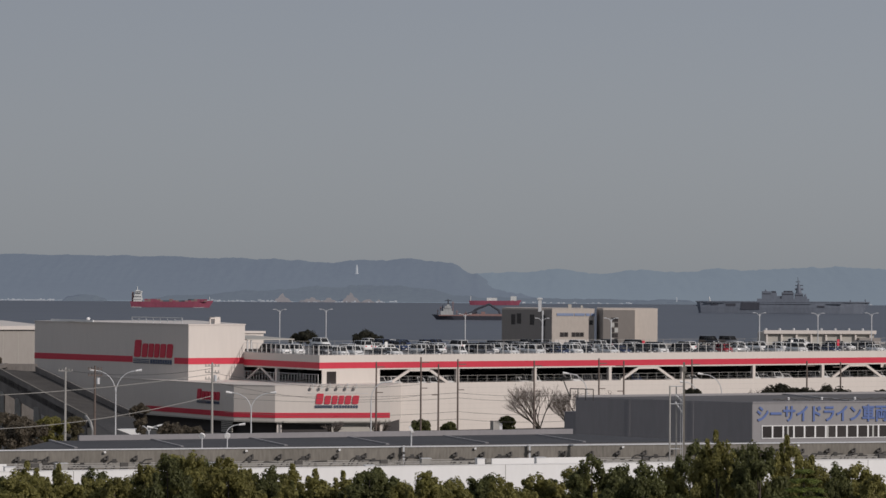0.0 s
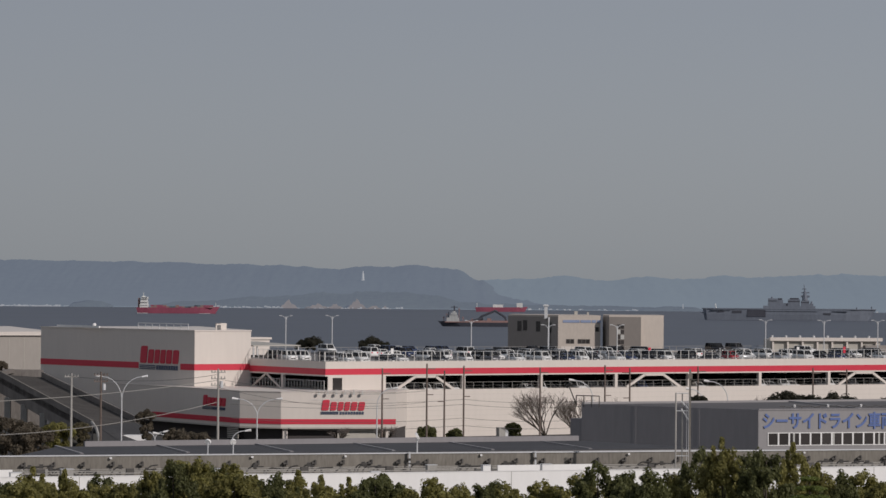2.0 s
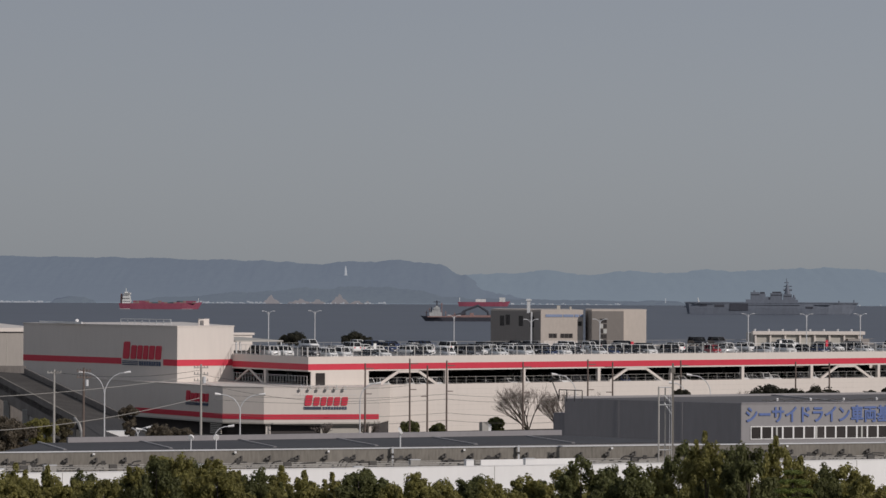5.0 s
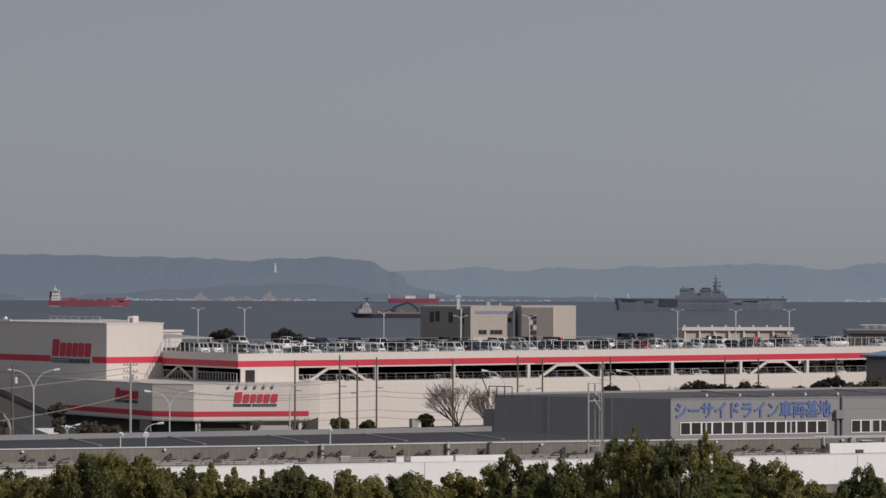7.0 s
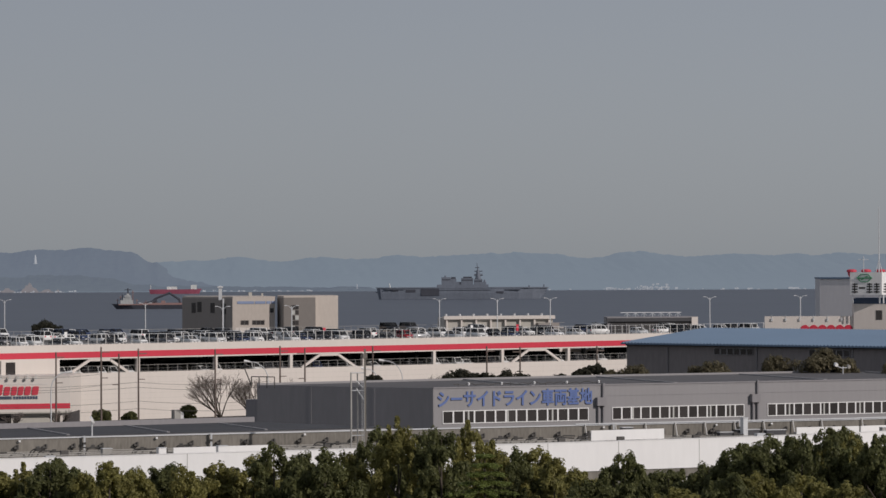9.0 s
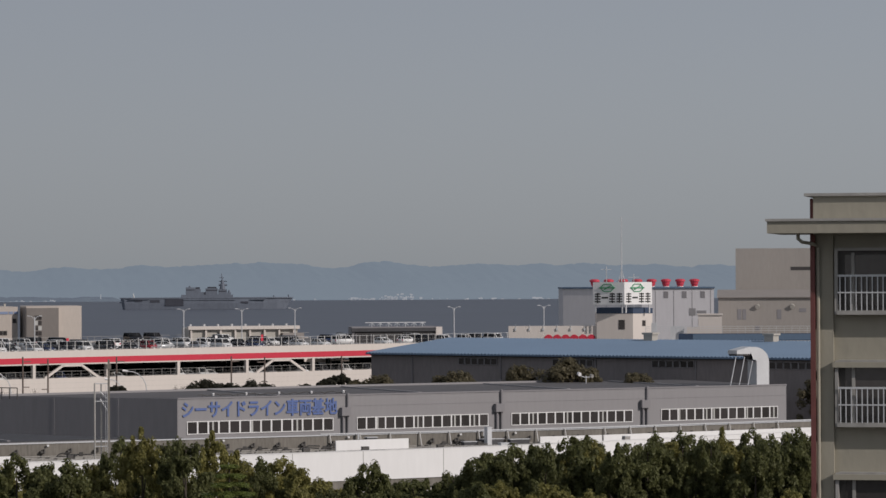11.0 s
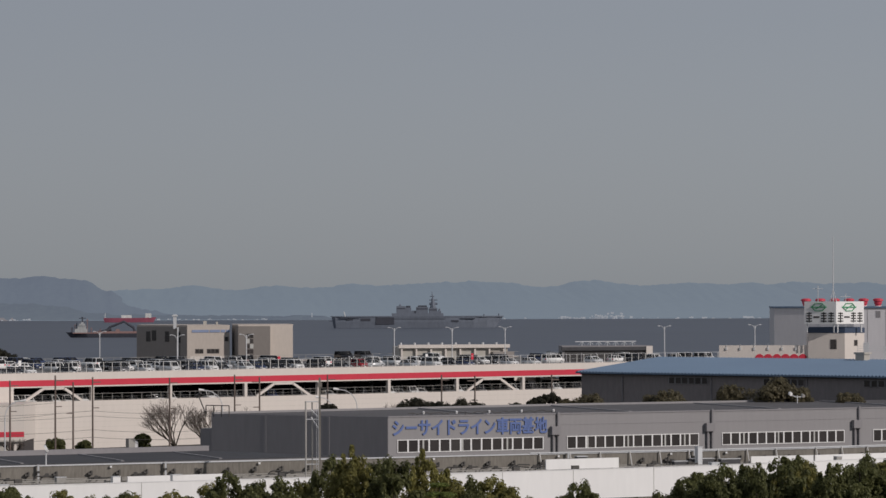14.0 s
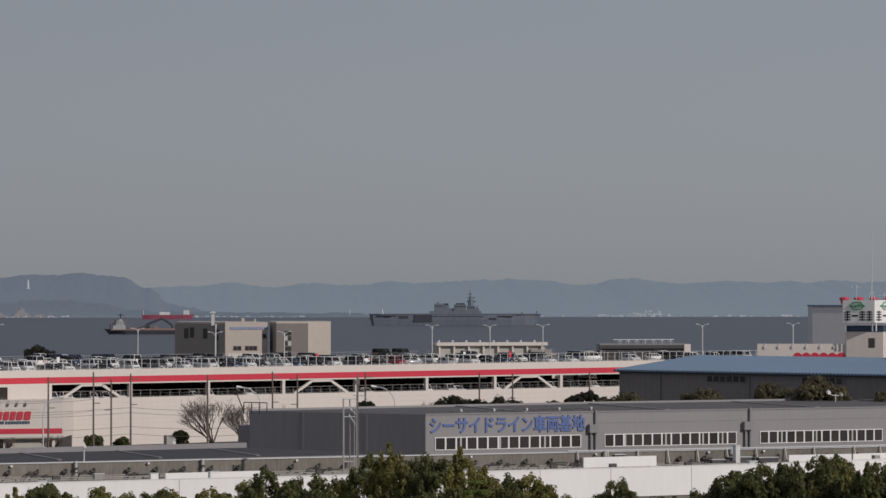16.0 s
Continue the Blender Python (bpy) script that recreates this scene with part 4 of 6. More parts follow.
part("roof_rail", bm, STEEL, ds, "", W)

# billboard with the feet of red shapes, sign tower, warehouses
bb = thing("billboard", pose(120.1, 628.6, 0, 0, 0, -10), "cream billboard with large red shapes behind the blue roof", "sign")
part("board", B((0, 16.5, 0, 0.5, 9, 16.3)), CREAM, bb)
for k in range(6):
    bm = bmesh.new()
    x = 6.8 + 1.62 * k
    rod(bm, (x + 0.75, -0.08, 13.9), (x + 0.75, 0, 13.9), 0.78, 18)
    prism(bm, [(x, -0.07), (x + 1.5, -0.07), (x + 1.5, -0.01), (x, -0.01)], 12.6, 14.3)
    part("red_shape", bm, RED, bb)
    part("lamp", B((1.2 + 2.6 * k, 1.5 + 2.6 * k, -0.22, 0, 15.4, 15.9), (1.32 + 2.6 * k, 1.38 + 2.6 * k, -0.08, 0, 15.9, 16.6)), STEEL, bb)
tower, r = block("sign_tower", [(136.4, 625.3), (142.8, 622.6), (147.0, 624.6), (146, 634), (138, 634)], 18.6, CREAM, "cream stair tower carrying two white sign boards", "tower")
for p, q in ((r[0], r[1]), (r[1], r[2])):
    W, L = wall_frame(p, q)
    part("navy_band", B((-0.05, L + 0.05, -0.06, 0, 18.6, 19.6)), NAVY, tower, "", W)
windows(tower, r[0], r[1], ((4.2, 15.6),), 1.2, 1.8, 1)
windows(tower, r[1], r[2], ((2.2, 16.2),), 0.8, 1.1, 1)
W, L = wall_frame(r[0], r[1])
part("penthouse", prism(bmesh.new(), [(x * 0.9 + 0.5, y * 0.9 + 0.5) for x, y in r], 18.8, 19.7), NAVY, tower)
board_a, board_b, board_c = (135.4, 624.0), (140.7, 620.6), (146.6, 623.0)
for p, q in ((board_a, board_b), (board_b, board_c)):
    sb = thing("sign_board", wall_frame(p, q)[0] @ pose(0, 0, 20.3), "white sign board with black bars and a green emblem", "sign", "sign boards on the tower")
    L = (Vector(q) - Vector(p)).length
    part("board", B((0.03, L - 0.03, 0, 0.35, 0, 4.2)), WHITE, sb)
    for k in range(4):
        x = L * (0.06 + 0.23 * k)
        wd = L * 0.19
        if k == 1:
            part("black_bar", B((x, x + wd, -0.05, 0, 1.15, 1.45)), BLACK, sb)
        else:
            for j, zz in enumerate((0.55, 1.05, 1.55, 2.0)):
                part("black_bar", B((x + 0.04 * j, x + wd - 0.05 * (j % 2), -0.05, 0, zz - 0.12, zz + 0.1)), BLACK, sb)
            part("black_bar", B((x + wd * 0.42, x + wd * 0.6, -0.055, 0, 0.3, 2.2)), BLACK, sb)
    emblem = new("emblem")
    emblem.parent = sb
    tagged(emblem, "green hexagonal emblem")
    cx, cz = L * 0.46, 3.15
    outer = [(cx + 0.22 * L * math.cos(a), cz + 0.8 * math.sin(a)) for a in (math.pi / 3 * k for k in range(6))]
    for k in range(6):
        a, b = outer[k], outer[(k + 1) % 6]
        part("stroke", rod(bmesh.new(), (a[0], -0.06, a[1]), (b[0], -0.06, b[1]), 0.1, 4), GREEN, emblem)
    part("stroke", rod(bmesh.new(), (cx - 0.25 * L, -0.06, cz), (cx + 0.25 * L, -0.06, cz), 0.14, 4), GREEN, emblem)
    part("stroke", rod(bmesh.new(), (cx - 0.1 * L, -0.06, cz - 0.35), (cx + 0.1 * L, -0.06, cz + 0.35), 0.12, 4), GREEN, emblem)
    for x in (0.5, L - 0.5):
        part("leg", B((x - 0.1, x + 0.1, 0.1, 0.3, -1.6, 0)), STEEL, sb)
am = thing("antenna_mast", pose(141.1, 624.6, 19.5), "thin grey lattice antenna mast on the tower", "antenna")
part("mast", rod(bmesh.new(), (0, 0, 0), (0, 0, 17.3), 0.14, 6, 0.06), STEEL, am)
part("base_frame", tube(bmesh.new(), [(-0.7, 0, 4.5), (0, 0, 7.5), (0.7, 0, 4.5)], 0.1), STEEL, am)
for x, h in ((138.7, 8), (144, 6.5)):
    ya = thing("aerial", pose(x, 627, 19.5), "thin aerial on the tower roof", "antenna", "aerials")
    part("pole", rod(bmesh.new(), (0, 0, 0), (0, 0, h), 0.07), STEEL, ya)
    part("bars", tube(bmesh.new(), [(-1.0, 0, h - 0.6), (1.0, 0, h - 0.6)], 0.05), STEEL, ya)
wh, r = block("white_warehouse", [(156.3, 752.0), (172, 741.0), (187.6, 737.0), (192, 765), (160, 775)], 22.6, mat("off_white_panel", (0.60, 0.585, 0.60), 0.6, vary=0.05, scale=0.4, streak=5), "white warehouse with red rotary roof vents", "warehouse")
W, L = wall_frame(r[0], r[1])
part("blue_edge", prism(bmesh.new(), [(x * 1.01 - 0.2, y * 1.01 - 0.2) for x, y in r], 22.85, 23.2), ROOF_BLUE, wh)
for k in range(8):
    t = thing("roof_vent", pose(163.6 + 3.1 * k, 752 - 0.9 * k, 23.1) @ Matrix.Scale(0.86, 4), "red round turbine vent on the warehouse roof", "vent", "red roof vents")
    part("neck", rod(bmesh.new(), (0, 0, 0), (0, 0, 0.9), 0.8, 12), RUST_RED, t)
    part("head", rod(bmesh.new(), (0, 0, 0.7), (0, 0, 1.5), 1.0, 14, 1.06), RUST_RED, t)
    part("cap", rod(rod(bmesh.new(), (0, 0, 1.5), (0, 0, 2.0), 1.34, 14, 1.3), (0, 0, 2.0), (0, 0, 2.2), 1.25, 14, 0.7), RUST_RED, t)
    part("collar", rod(bmesh.new(), (0, 0, -0.1), (0, 0, 0.25), 0.95, 12), WHITE, t)
W, L = wall_frame(r[1], r[2])
for k in range(4):
    part("louvre", B((0.8 + 4.1 * k, 1.8 + 4.1 * k, -0.06, 0, 20.7, 22.2)), GREY_DARK, wh, "", W)
    part("wall_joint", B((3.0 + 4.1 * k, 3.1 + 4.1 * k, -0.04, 0, 8, 22.4)), GREY_PANEL, wh, "", W)
for k, (x0, x1, z0, z1) in enumerate(((10.6, 12.0, 16.8, 18.4), (12.3, 14.4, 16.9, 17.9), (12.6, 13.4, 14.6, 16), (13.7, 15.3, 14.6, 15.6), (0.2, 0.7, 12.2, 14.5), (0.9, 1.6, 13.2, 15.9))):
    part("grey_bar", B((x0, x1, -0.06, 0, z0, z1)), GREY_PANEL if k < 4 else GREY_DARK, wh, "", W)
bg, r = block("tall_taupe_building", [(202.3, 774.0), (246.0, 763.0), (256, 790), (214, 800)], 31.8, GREIGE, "tall taupe windowless building", "warehouse")
W, L = wall_frame(r[0], r[1])
part("slot_window", B((12.9, 20, -0.06, 0, 26.9, 27.7)), DARK, bg, "", W)
part("slot_window", B((13.2, 20, -0.06, 0, 21.2, 21.5)), DARK, bg, "", W)
ft, r = block("taupe_front_wing", [(195.0, 762.0), (240.0, 750.0), (243, 765), (201, 773)], 20.3, GREIGE, "taupe lower wing with small openings", "warehouse")
W, L = wall_frame(r[0], r[1])
part("sloped_roof", prism(bmesh.new(), [(-0.3, -0.6), (L, -0.6), (L, 8), (-0.3, 8)], 20.55, [20.7, 20.7, 22.4, 22.4]), BEIGE_DARK, ft, "", W)
for x, z, w, h in ((4.4, 15.5, 0.9, 2.4), (5.6, 15.5, 0.8, 2.4), (13.5, 15.6, 1.0, 2.2), (18.6, 17.2, 1.6, 0.9), (8.5, 13.0, 1.0, 1.0)):
    part("opening", B((x, x + w, -0.06, 0, z, z + h)), GREY_DARK, ft, "", W)
for x in (9.0, 17.0):
    part("hood", rod(bmesh.new(), (x, -0.6, 18.4), (x, 0, 18.6), 0.55, 10), CREAM_DARK, ft, "", W)
nb, r = block("navy_trim_building", [(137.0, 605.0), (186.0, 592.5), (190, 606), (140, 618)], 13.5, CREAM, "low building with navy parapet and white rail", "warehouse")
W, L = wall_frame(r[0], r[1])
part("navy_parapet", B((10, L, -0.08, 0.3, 13.8, 15.1)), NAVY, nb, "", W)
part("navy_base", B((8, L, -0.05, 0, 11.4, 13.3)), NAVY, nb, "", W)
part("white_line", B((14, L, -0.1, 0, 13.35, 13.76)), WHITE, nb, "", W)
part("blue_panel", B((12.6, L, -0.14, -0.08, 13.9, 15.0)), ROOF_BLUE, nb, "", W)
part("roof_hut", B((13.6, 17.9, 2, 5, 13.5, 18.4), (13.4, 18.1, 1.8, 5.2, 18.4, 18.7)), CREAM, nb, "", W)
part("hut_side", B((11.5, 13.6, 2, 5, 13.5, 16.2)), CREAM, nb, "", W)
part("roof_unit", B((5, 6, 3, 4, 13.75, 17.0)), STEEL, nb, "", W)
part("roof_unit", B((8.5, 11, 3, 4, 13.75, 16.4)), STEEL, nb, "", W)
bm = strips(bmesh.new(), 4, L, 1.4, 0.3, 0.36, 13.7, 16.4, 0.05)
for z in (15.6, 16.0, 16.4):
    box(bm, 4, L, 0.3, 0.36, z - 0.03, z + 0.03)
part("roof_rail", bm, STEEL, nb, "", W)

# far-left beige hall
# wall colour lowered to greige in place of the hall's shade
fl, r = block("beige_hall", [(-110, 640), (-76.5, 655), (-84, 700), (-120, 690)], 15.3, GREIGE, "hall with a pale roof and walls greyed for shade, beyond the ramp", "warehouse")
W, L = wall_frame(r[0], r[1])
part("roof_band", prism(bmesh.new(), [(-0.4, -0.5), (L + 0.3, -0.5), (L + 0.3, 30), (-0.4, 30)], 15.6, [16.0, 16.4, 17.0, 16.6]), CREAM, fl, "pale shallow roof", W)
for k in range(12):
    part("panel_joint", B((1 + 3.0 * k, 1.08 + 3.0 * k, -0.04, 0, 0, 15.2)), CREAM_DARK, fl, "", W)

# ---- apartment block close by ----
apt = thing("apartment_block", pose(22.36, 78.9, 0.08, 0, 0, -22), "beige concrete apartment block with recessed windows", "apartment building")
# plaster colour is darkened for the shade on this face
AB = mat("shaded_apartment_plaster", (0.345, 0.322, 0.262), 0.9, vary=0.035, scale=1.0, bump=0.15, streak=2, spec=0.1)
part("wall", B((0.28, 14, 1.1, 12, -0.1, 26.42)), AB, apt)
part("corner_column", B((0.13, 0.56, 0.98, 1.5, 0, 26.42)), AB, apt)
part("maroon_edge", B((0.02, 0.13, 0.8, 1.6, 0, 27.3)), MAROON, apt, "maroon painted corner fin")
part("parapet", B((0.13, 14, 0.5, 12, 26.42, 27.35)), AB, apt)
part("parapet_cap", B((-0.08, 14.1, 0.4, 12.1, 27.35, 27.42)), CONCRETE, apt)
part("eave", B((-0.92, 14.5, -0.1, 3.0, 26.45, 26.74)), AB, apt, "projecting eave slab")
part("eave_cap", B((-0.96, 14.5, -0.15, 3.0, 26.74, 26.8)), CONCRETE, apt)
bm = tube(bmesh.new(), [(-0.22, 0.35, 26.5), (-0.22, 0.35, 26.32), (-0.12, 0.35, 26.24), (0.1, 0.6, 26.2), (0.2, 0.9, 26.12), (0.2, 0.9, 0.2)], 0.045, 8)
part("downpipe", bm, AB, apt, "rainwater downpipe")
for f in range(9):
    z = 23.28 - 2.72 * f
    part("floor_ledge", B((0.55, 14, 0.78, 1.12, z - 0.08, z + 0.05)), AB, apt)
    for x in (0.68, 4.68, 8.68):
        zz = z + 1.3
        if zz < 1:
            continue
        part("window_recess", B((x, x + 2.2, 1.02, 1.1, zz, zz + 1.45)), DARK_STEEL, apt)
        part("window_pane", B((x + 0.16, x + 2.05, 0.98, 1.02, zz + 0.1, zz + 1.35)), GLASS, apt)
        part("sill", B((x - 0.02, x + 2.25, 0.75, 1.1, zz - 0.1, zz)), CONCRETE, apt)
        part("window_frame", B((x - 0.08, x, 0.85, 1.1, zz - 0.1, zz + 1.5), (x, x + 2.2, 0.85, 1.1, zz + 1.45, zz + 1.52), (x + 0.32, x + 0.4, 0.94, 0.99, zz, zz + 1.4)), CONCRETE, apt)
        bm = strips(bmesh.new(), x + 0.06, x + 2.2, 0.13, 0.78, 0.8, zz, zz + 0.82, 0.025)
        box(bm, x, x + 2.2, 0.77, 0.81, zz + 0.82, zz + 0.87), box(bm, x, x + 2.2, 0.77, 0.81, zz + 0.42, zz + 0.45)
        part("window_rail", bm, STEEL, apt)


# ---- poles, lamps, wires ----
def utility_pole(x, y, h, arms, material, label):
    p = thing("utility_pole", pose(x, y, 0, 0, 0, 12), label, "utility pole", "utility poles along the road")
    part("pole", rod(bmesh.new(), (0, 0, 0), (0, 0, h), 0.2, 8, 0.13), material, p)
    for k in range(arms):
        z = h - 0.5 - 0.9 * k
        bm = B((-1.0, 1.0, -0.06, 0.06, z - 0.06, z + 0.06))
        for xx in (-0.9, -0.45, 0.45, 0.9):
            rod(bm, (xx, 0, z + 0.06), (xx, 0, z + 0.32), 0.07, 6)
        part("crossarm", bm, material, p)
    if arms > 1:
        bm = rod(bmesh.new(), (0.42, -0.1, h - 2.6), (0.42, -0.1, h - 1.7), 0.26, 10)
        part("transformer", bm, STEEL, p)
    return p


utility_pole(-31.8, 468.9, 14.0, 3, CONCRETE, "grey concrete utility pole with crossarms and transformer")
utility_pole(-53.0, 477.1, 13.0, 1, CONCRETE, "grey concrete utility pole with one crossarm")
utility_pole(-49.1, 479.5, 13.2, 2, BROWN_POLE, "brown utility pole with crossarms")


def dark_mast(x, y, h, side):
    p = thing("steel_mast", pose(x, y, 0, 0, 0, 20), "slim brown steel mast with short brackets", "mast", "masts along the track")
    part("pole", rod(bmesh.new(), (0, 0, 0), (0, 0, h), 0.17, 8, 0.13), BROWN_POLE, p)
    part("bracket", B((0 if side > 0 else -1.4, 1.4 if side > 0 else 0, -0.06, 0.06, h - 0.9, h - 0.75)), BROWN_POLE, p)
    part("bracket", B((0 if side > 0 else -1.1, 1.1 if side > 0 else 0, -0.06, 0.06, h - 5.0, h - 4.86)), BROWN_POLE, p)


for x, y, h, s in ((-3.4, 540, 13.3, 1), (-0.6, 541, 12.2, -1), (2.5, 545, 12.9, 1), (14.9, 550, 12.6, 1), (25.5, 552, 13.0, 1), (29.6, 553, 12.6, -1), (41.0, 557, 12.8, 1), (60.2, 560, 12.6, 1), (66.0, 562, 12.4, -1), (79.5, 566, 12.4, 1), (-10.6, 545, 12.4, 1)):
    dark_mast(x, y, h, s)


def street_lamp(x, y, h, reach, arms, label):
    p = thing("street_lamp", pose(x, y, 0), label, "street lamp", "street lamps")
    part("pole", rod(bmesh.new(), (0, 0, 0), (0, 0, h * 0.72), 0.12, 8, 0.09), STEEL, p)
    for s in arms:
        pts = [(s * reach * (1 - math.cos(a)), 0, h * 0.72 + h * 0.28 * math.sin(a)) for a in (math.pi / 2 * k / 6 for k in range(7))]
        part("arm", tube(bmesh.new(), pts, 0.07), STEEL, p)
        bm = bmesh.new()
        rod(bm, (s * reach, 0, h), (s * (reach + 0.9), 0, h + 0.12), 0.14, 8, 0.2)
        part("lamp_head", bm, WHITE, p)


street_lamp(-47.9, 497.7, 12.0, 2.9, (-1, 1), "tall galvanised street lamp with two curved arms")
street_lamp(-28.1, 499.2, 8.8, 2.8, (-1, 1), "galvanised street lamp with two curved arms")
street_lamp(-42.5, 492, 4.2, 1.2, (-1, 1), "small double street lamp")
street_lamp(-40.5, 490, 4.0, 1.2, (-1,), "small street lamp with one arm")
street_lamp(-31.0, 488, 4.6, 1.8, (1,), "small street lamp with one arm")
street_lamp(-11.1, 529.9, 9.6, 2.4, (1,), "street lamp with one curved arm")
street_lamp(23.4, 548, 10.6, 3.0, (-1,), "street lamp with one curved arm")
street_lamp(45.8, 556, 10.4, 3.0, (-1,), "street lamp with one curved arm")
street_lamp(41.6, 552, 9.2, 2.0, (-1,), "street lamp with one curved arm")
for x, y, z in ((-33.1, 689.2, 19.3), (-23.7, 689.6, 19.4), (4.6, 690, 18.6), (64.2, 687, 19.2), (75.9, 685.8, 19.2), (86.6, 684.5, 19.3), (118.6, 679.7, 19.4), (18.2, 620, 18.6), (31.2, 628, 18.6), (136.5, 676, 19.6)):
    p = thing("deck_lamp", pose(x, y, 0), "slim pale deck lamp with twin heads", "street lamp", "lamps behind the deck")
    part("pole", rod(bmesh.new(), (0, 0, 0), (0, 0, z), 0.13, 8, 0.09), STEEL, p)
    for e in (-1, 1):
        part("arm", tube(bmesh.new(), [(0, 0, z - 0.9), (e * 0.12, 0, z - 0.35), (e * 0.45, 0, z + 0.02), (e * 0.95, 0, z + 0.17)], 0.05), STEEL, p)
    part("lamp_head", B((-1.35, -0.85, -0.12, 0.12, z + 0.1, z + 0.24)), STEEL, p)
    part("lamp_head", B((0.85, 1.35, -0.12, 0.12, z + 0.1, z + 0.24)), STEEL, p)


def wire(pts_a, pts_b, sag, r, label):
    a, b = Vector(pts_a), Vector(pts_b)
    pts = []
    for k in range(17):
        s = k / 16
        p = a.lerp(b, s)
        p.z -= sag * 4 * s * (1 - s)
        pts.append(p)
    bm = bmesh.new()
    rings = [[bm.verts.new(p + Vector((0, r * math.cos(a), r * math.sin(a)))) for a in (0, 2.1, 4.2)] for p in pts]
    for p, q in zip(rings, rings[1:]):
        for i in range(3):
            bm.faces.new((p[i], p[(i + 1) % 3], q[(i + 1) % 3], q[i]))
    ob = part("overhead_wire", bm, DARK_STEEL if r < 0.04 else CONCRETE)
    tagged(ob, label, "cable", "overhead wires")


wire((-90, 462, 9.3), (-31.8, 468.9, 12.4), 1.4, 0.05, "pale overhead wire between poles")
wire((-90, 462, 6.2), (-31.8, 468.9, 9.4), 3.0, 0.05, "pale overhead wire between poles")
wire((-31.8, 468.9, 12.6), (-3.4, 540, 9.0), 1.2, 0.03, "thin dark sagging overhead wire")
wire((-31.8, 468.9, 11.4), (-3.4, 540, 7.2), 1.5, 0.03, "thin dark sagging overhead wire")
wire((-53, 477, 12.6), (-31.8, 468.9, 13.2), 0.8, 0.03, "thin dark sagging overhead wire")
for z in (7.8, 7.0, 4.8, 3.6):
    wire((-34, 530, z), (2.5, 545, z - 0.3), 0.7, 0.03, "thin dark sagging overhead wire")
    wire((2.5, 545, z - 0.3), (24, 552, z - 0.5), 0.5, 0.03, "thin dark sagging overhead wire")

truck = thing("box_truck", pose(-47.5, 503, 0, 0, 0, 4), "white box truck parked beyond the road", "truck")
part("cargo_box", B((-3.2, 2.6, -1.1, 1.1, 0.95, 3.25)), WHITE, truck)
part("cab", prism(bmesh.new(), [(2.7, -1.05), (4.3, -1.05), (4.3, 1.05), (2.7, 1.05)], 0.6, [2.6, 2.2, 2.2, 2.6]), WHITE, truck)
part("windscreen", B((4.0, 4.34, -0.9, 0.9, 1.5, 2.15)), GLASS, truck)
part("chassis", B((-3.1, 4.1, -0.9, 0.9, 0.5, 0.95)), DARK_STEEL, truck)
for x in (-2.0, 3.3):
    for y in (-1.05, 0.8):
        part("wheel", rod(bmesh.new(), (x, y, 0.42), (x, y + 0.25, 0.42), 0.42, 12), BLACK, truck)

# ---- trees ----


def leaf_crown(bm, rng, clumps, leaves, size, spread):
    """clumps: centres and radii; each is a cloud of small bent leaves, thicker towards its rim."""
    for c, r in clumps:
        for _ in range(leaves):
            d = Vector((rng.gauss(0, 1), rng.gauss(0, 1), rng.gauss(0, 1))).normalized()
            p = c + d * r * (rng.random() ** 0.35) * spread
            n = (d + Vector((rng.uniform(-0.8, 0.8), rng.uniform(-0.8, 0.8), rng.uniform(-0.2, 0.9)))).normalized()
            s = n.orthogonal().normalized()
            s = Matrix.Rotation(rng.uniform(0, 6.3), 3, n) @ s
            t = n.cross(s)
            a = size * rng.uniform(0.6, 1.3)
            v = [bm.verts.new(p + q) for q in (s * a, t * a * 0.55 + n * a * 0.15, -s * a, -t * a * 0.55 + n * a * 0.15)]
            bm.faces.new(v)
    return bm


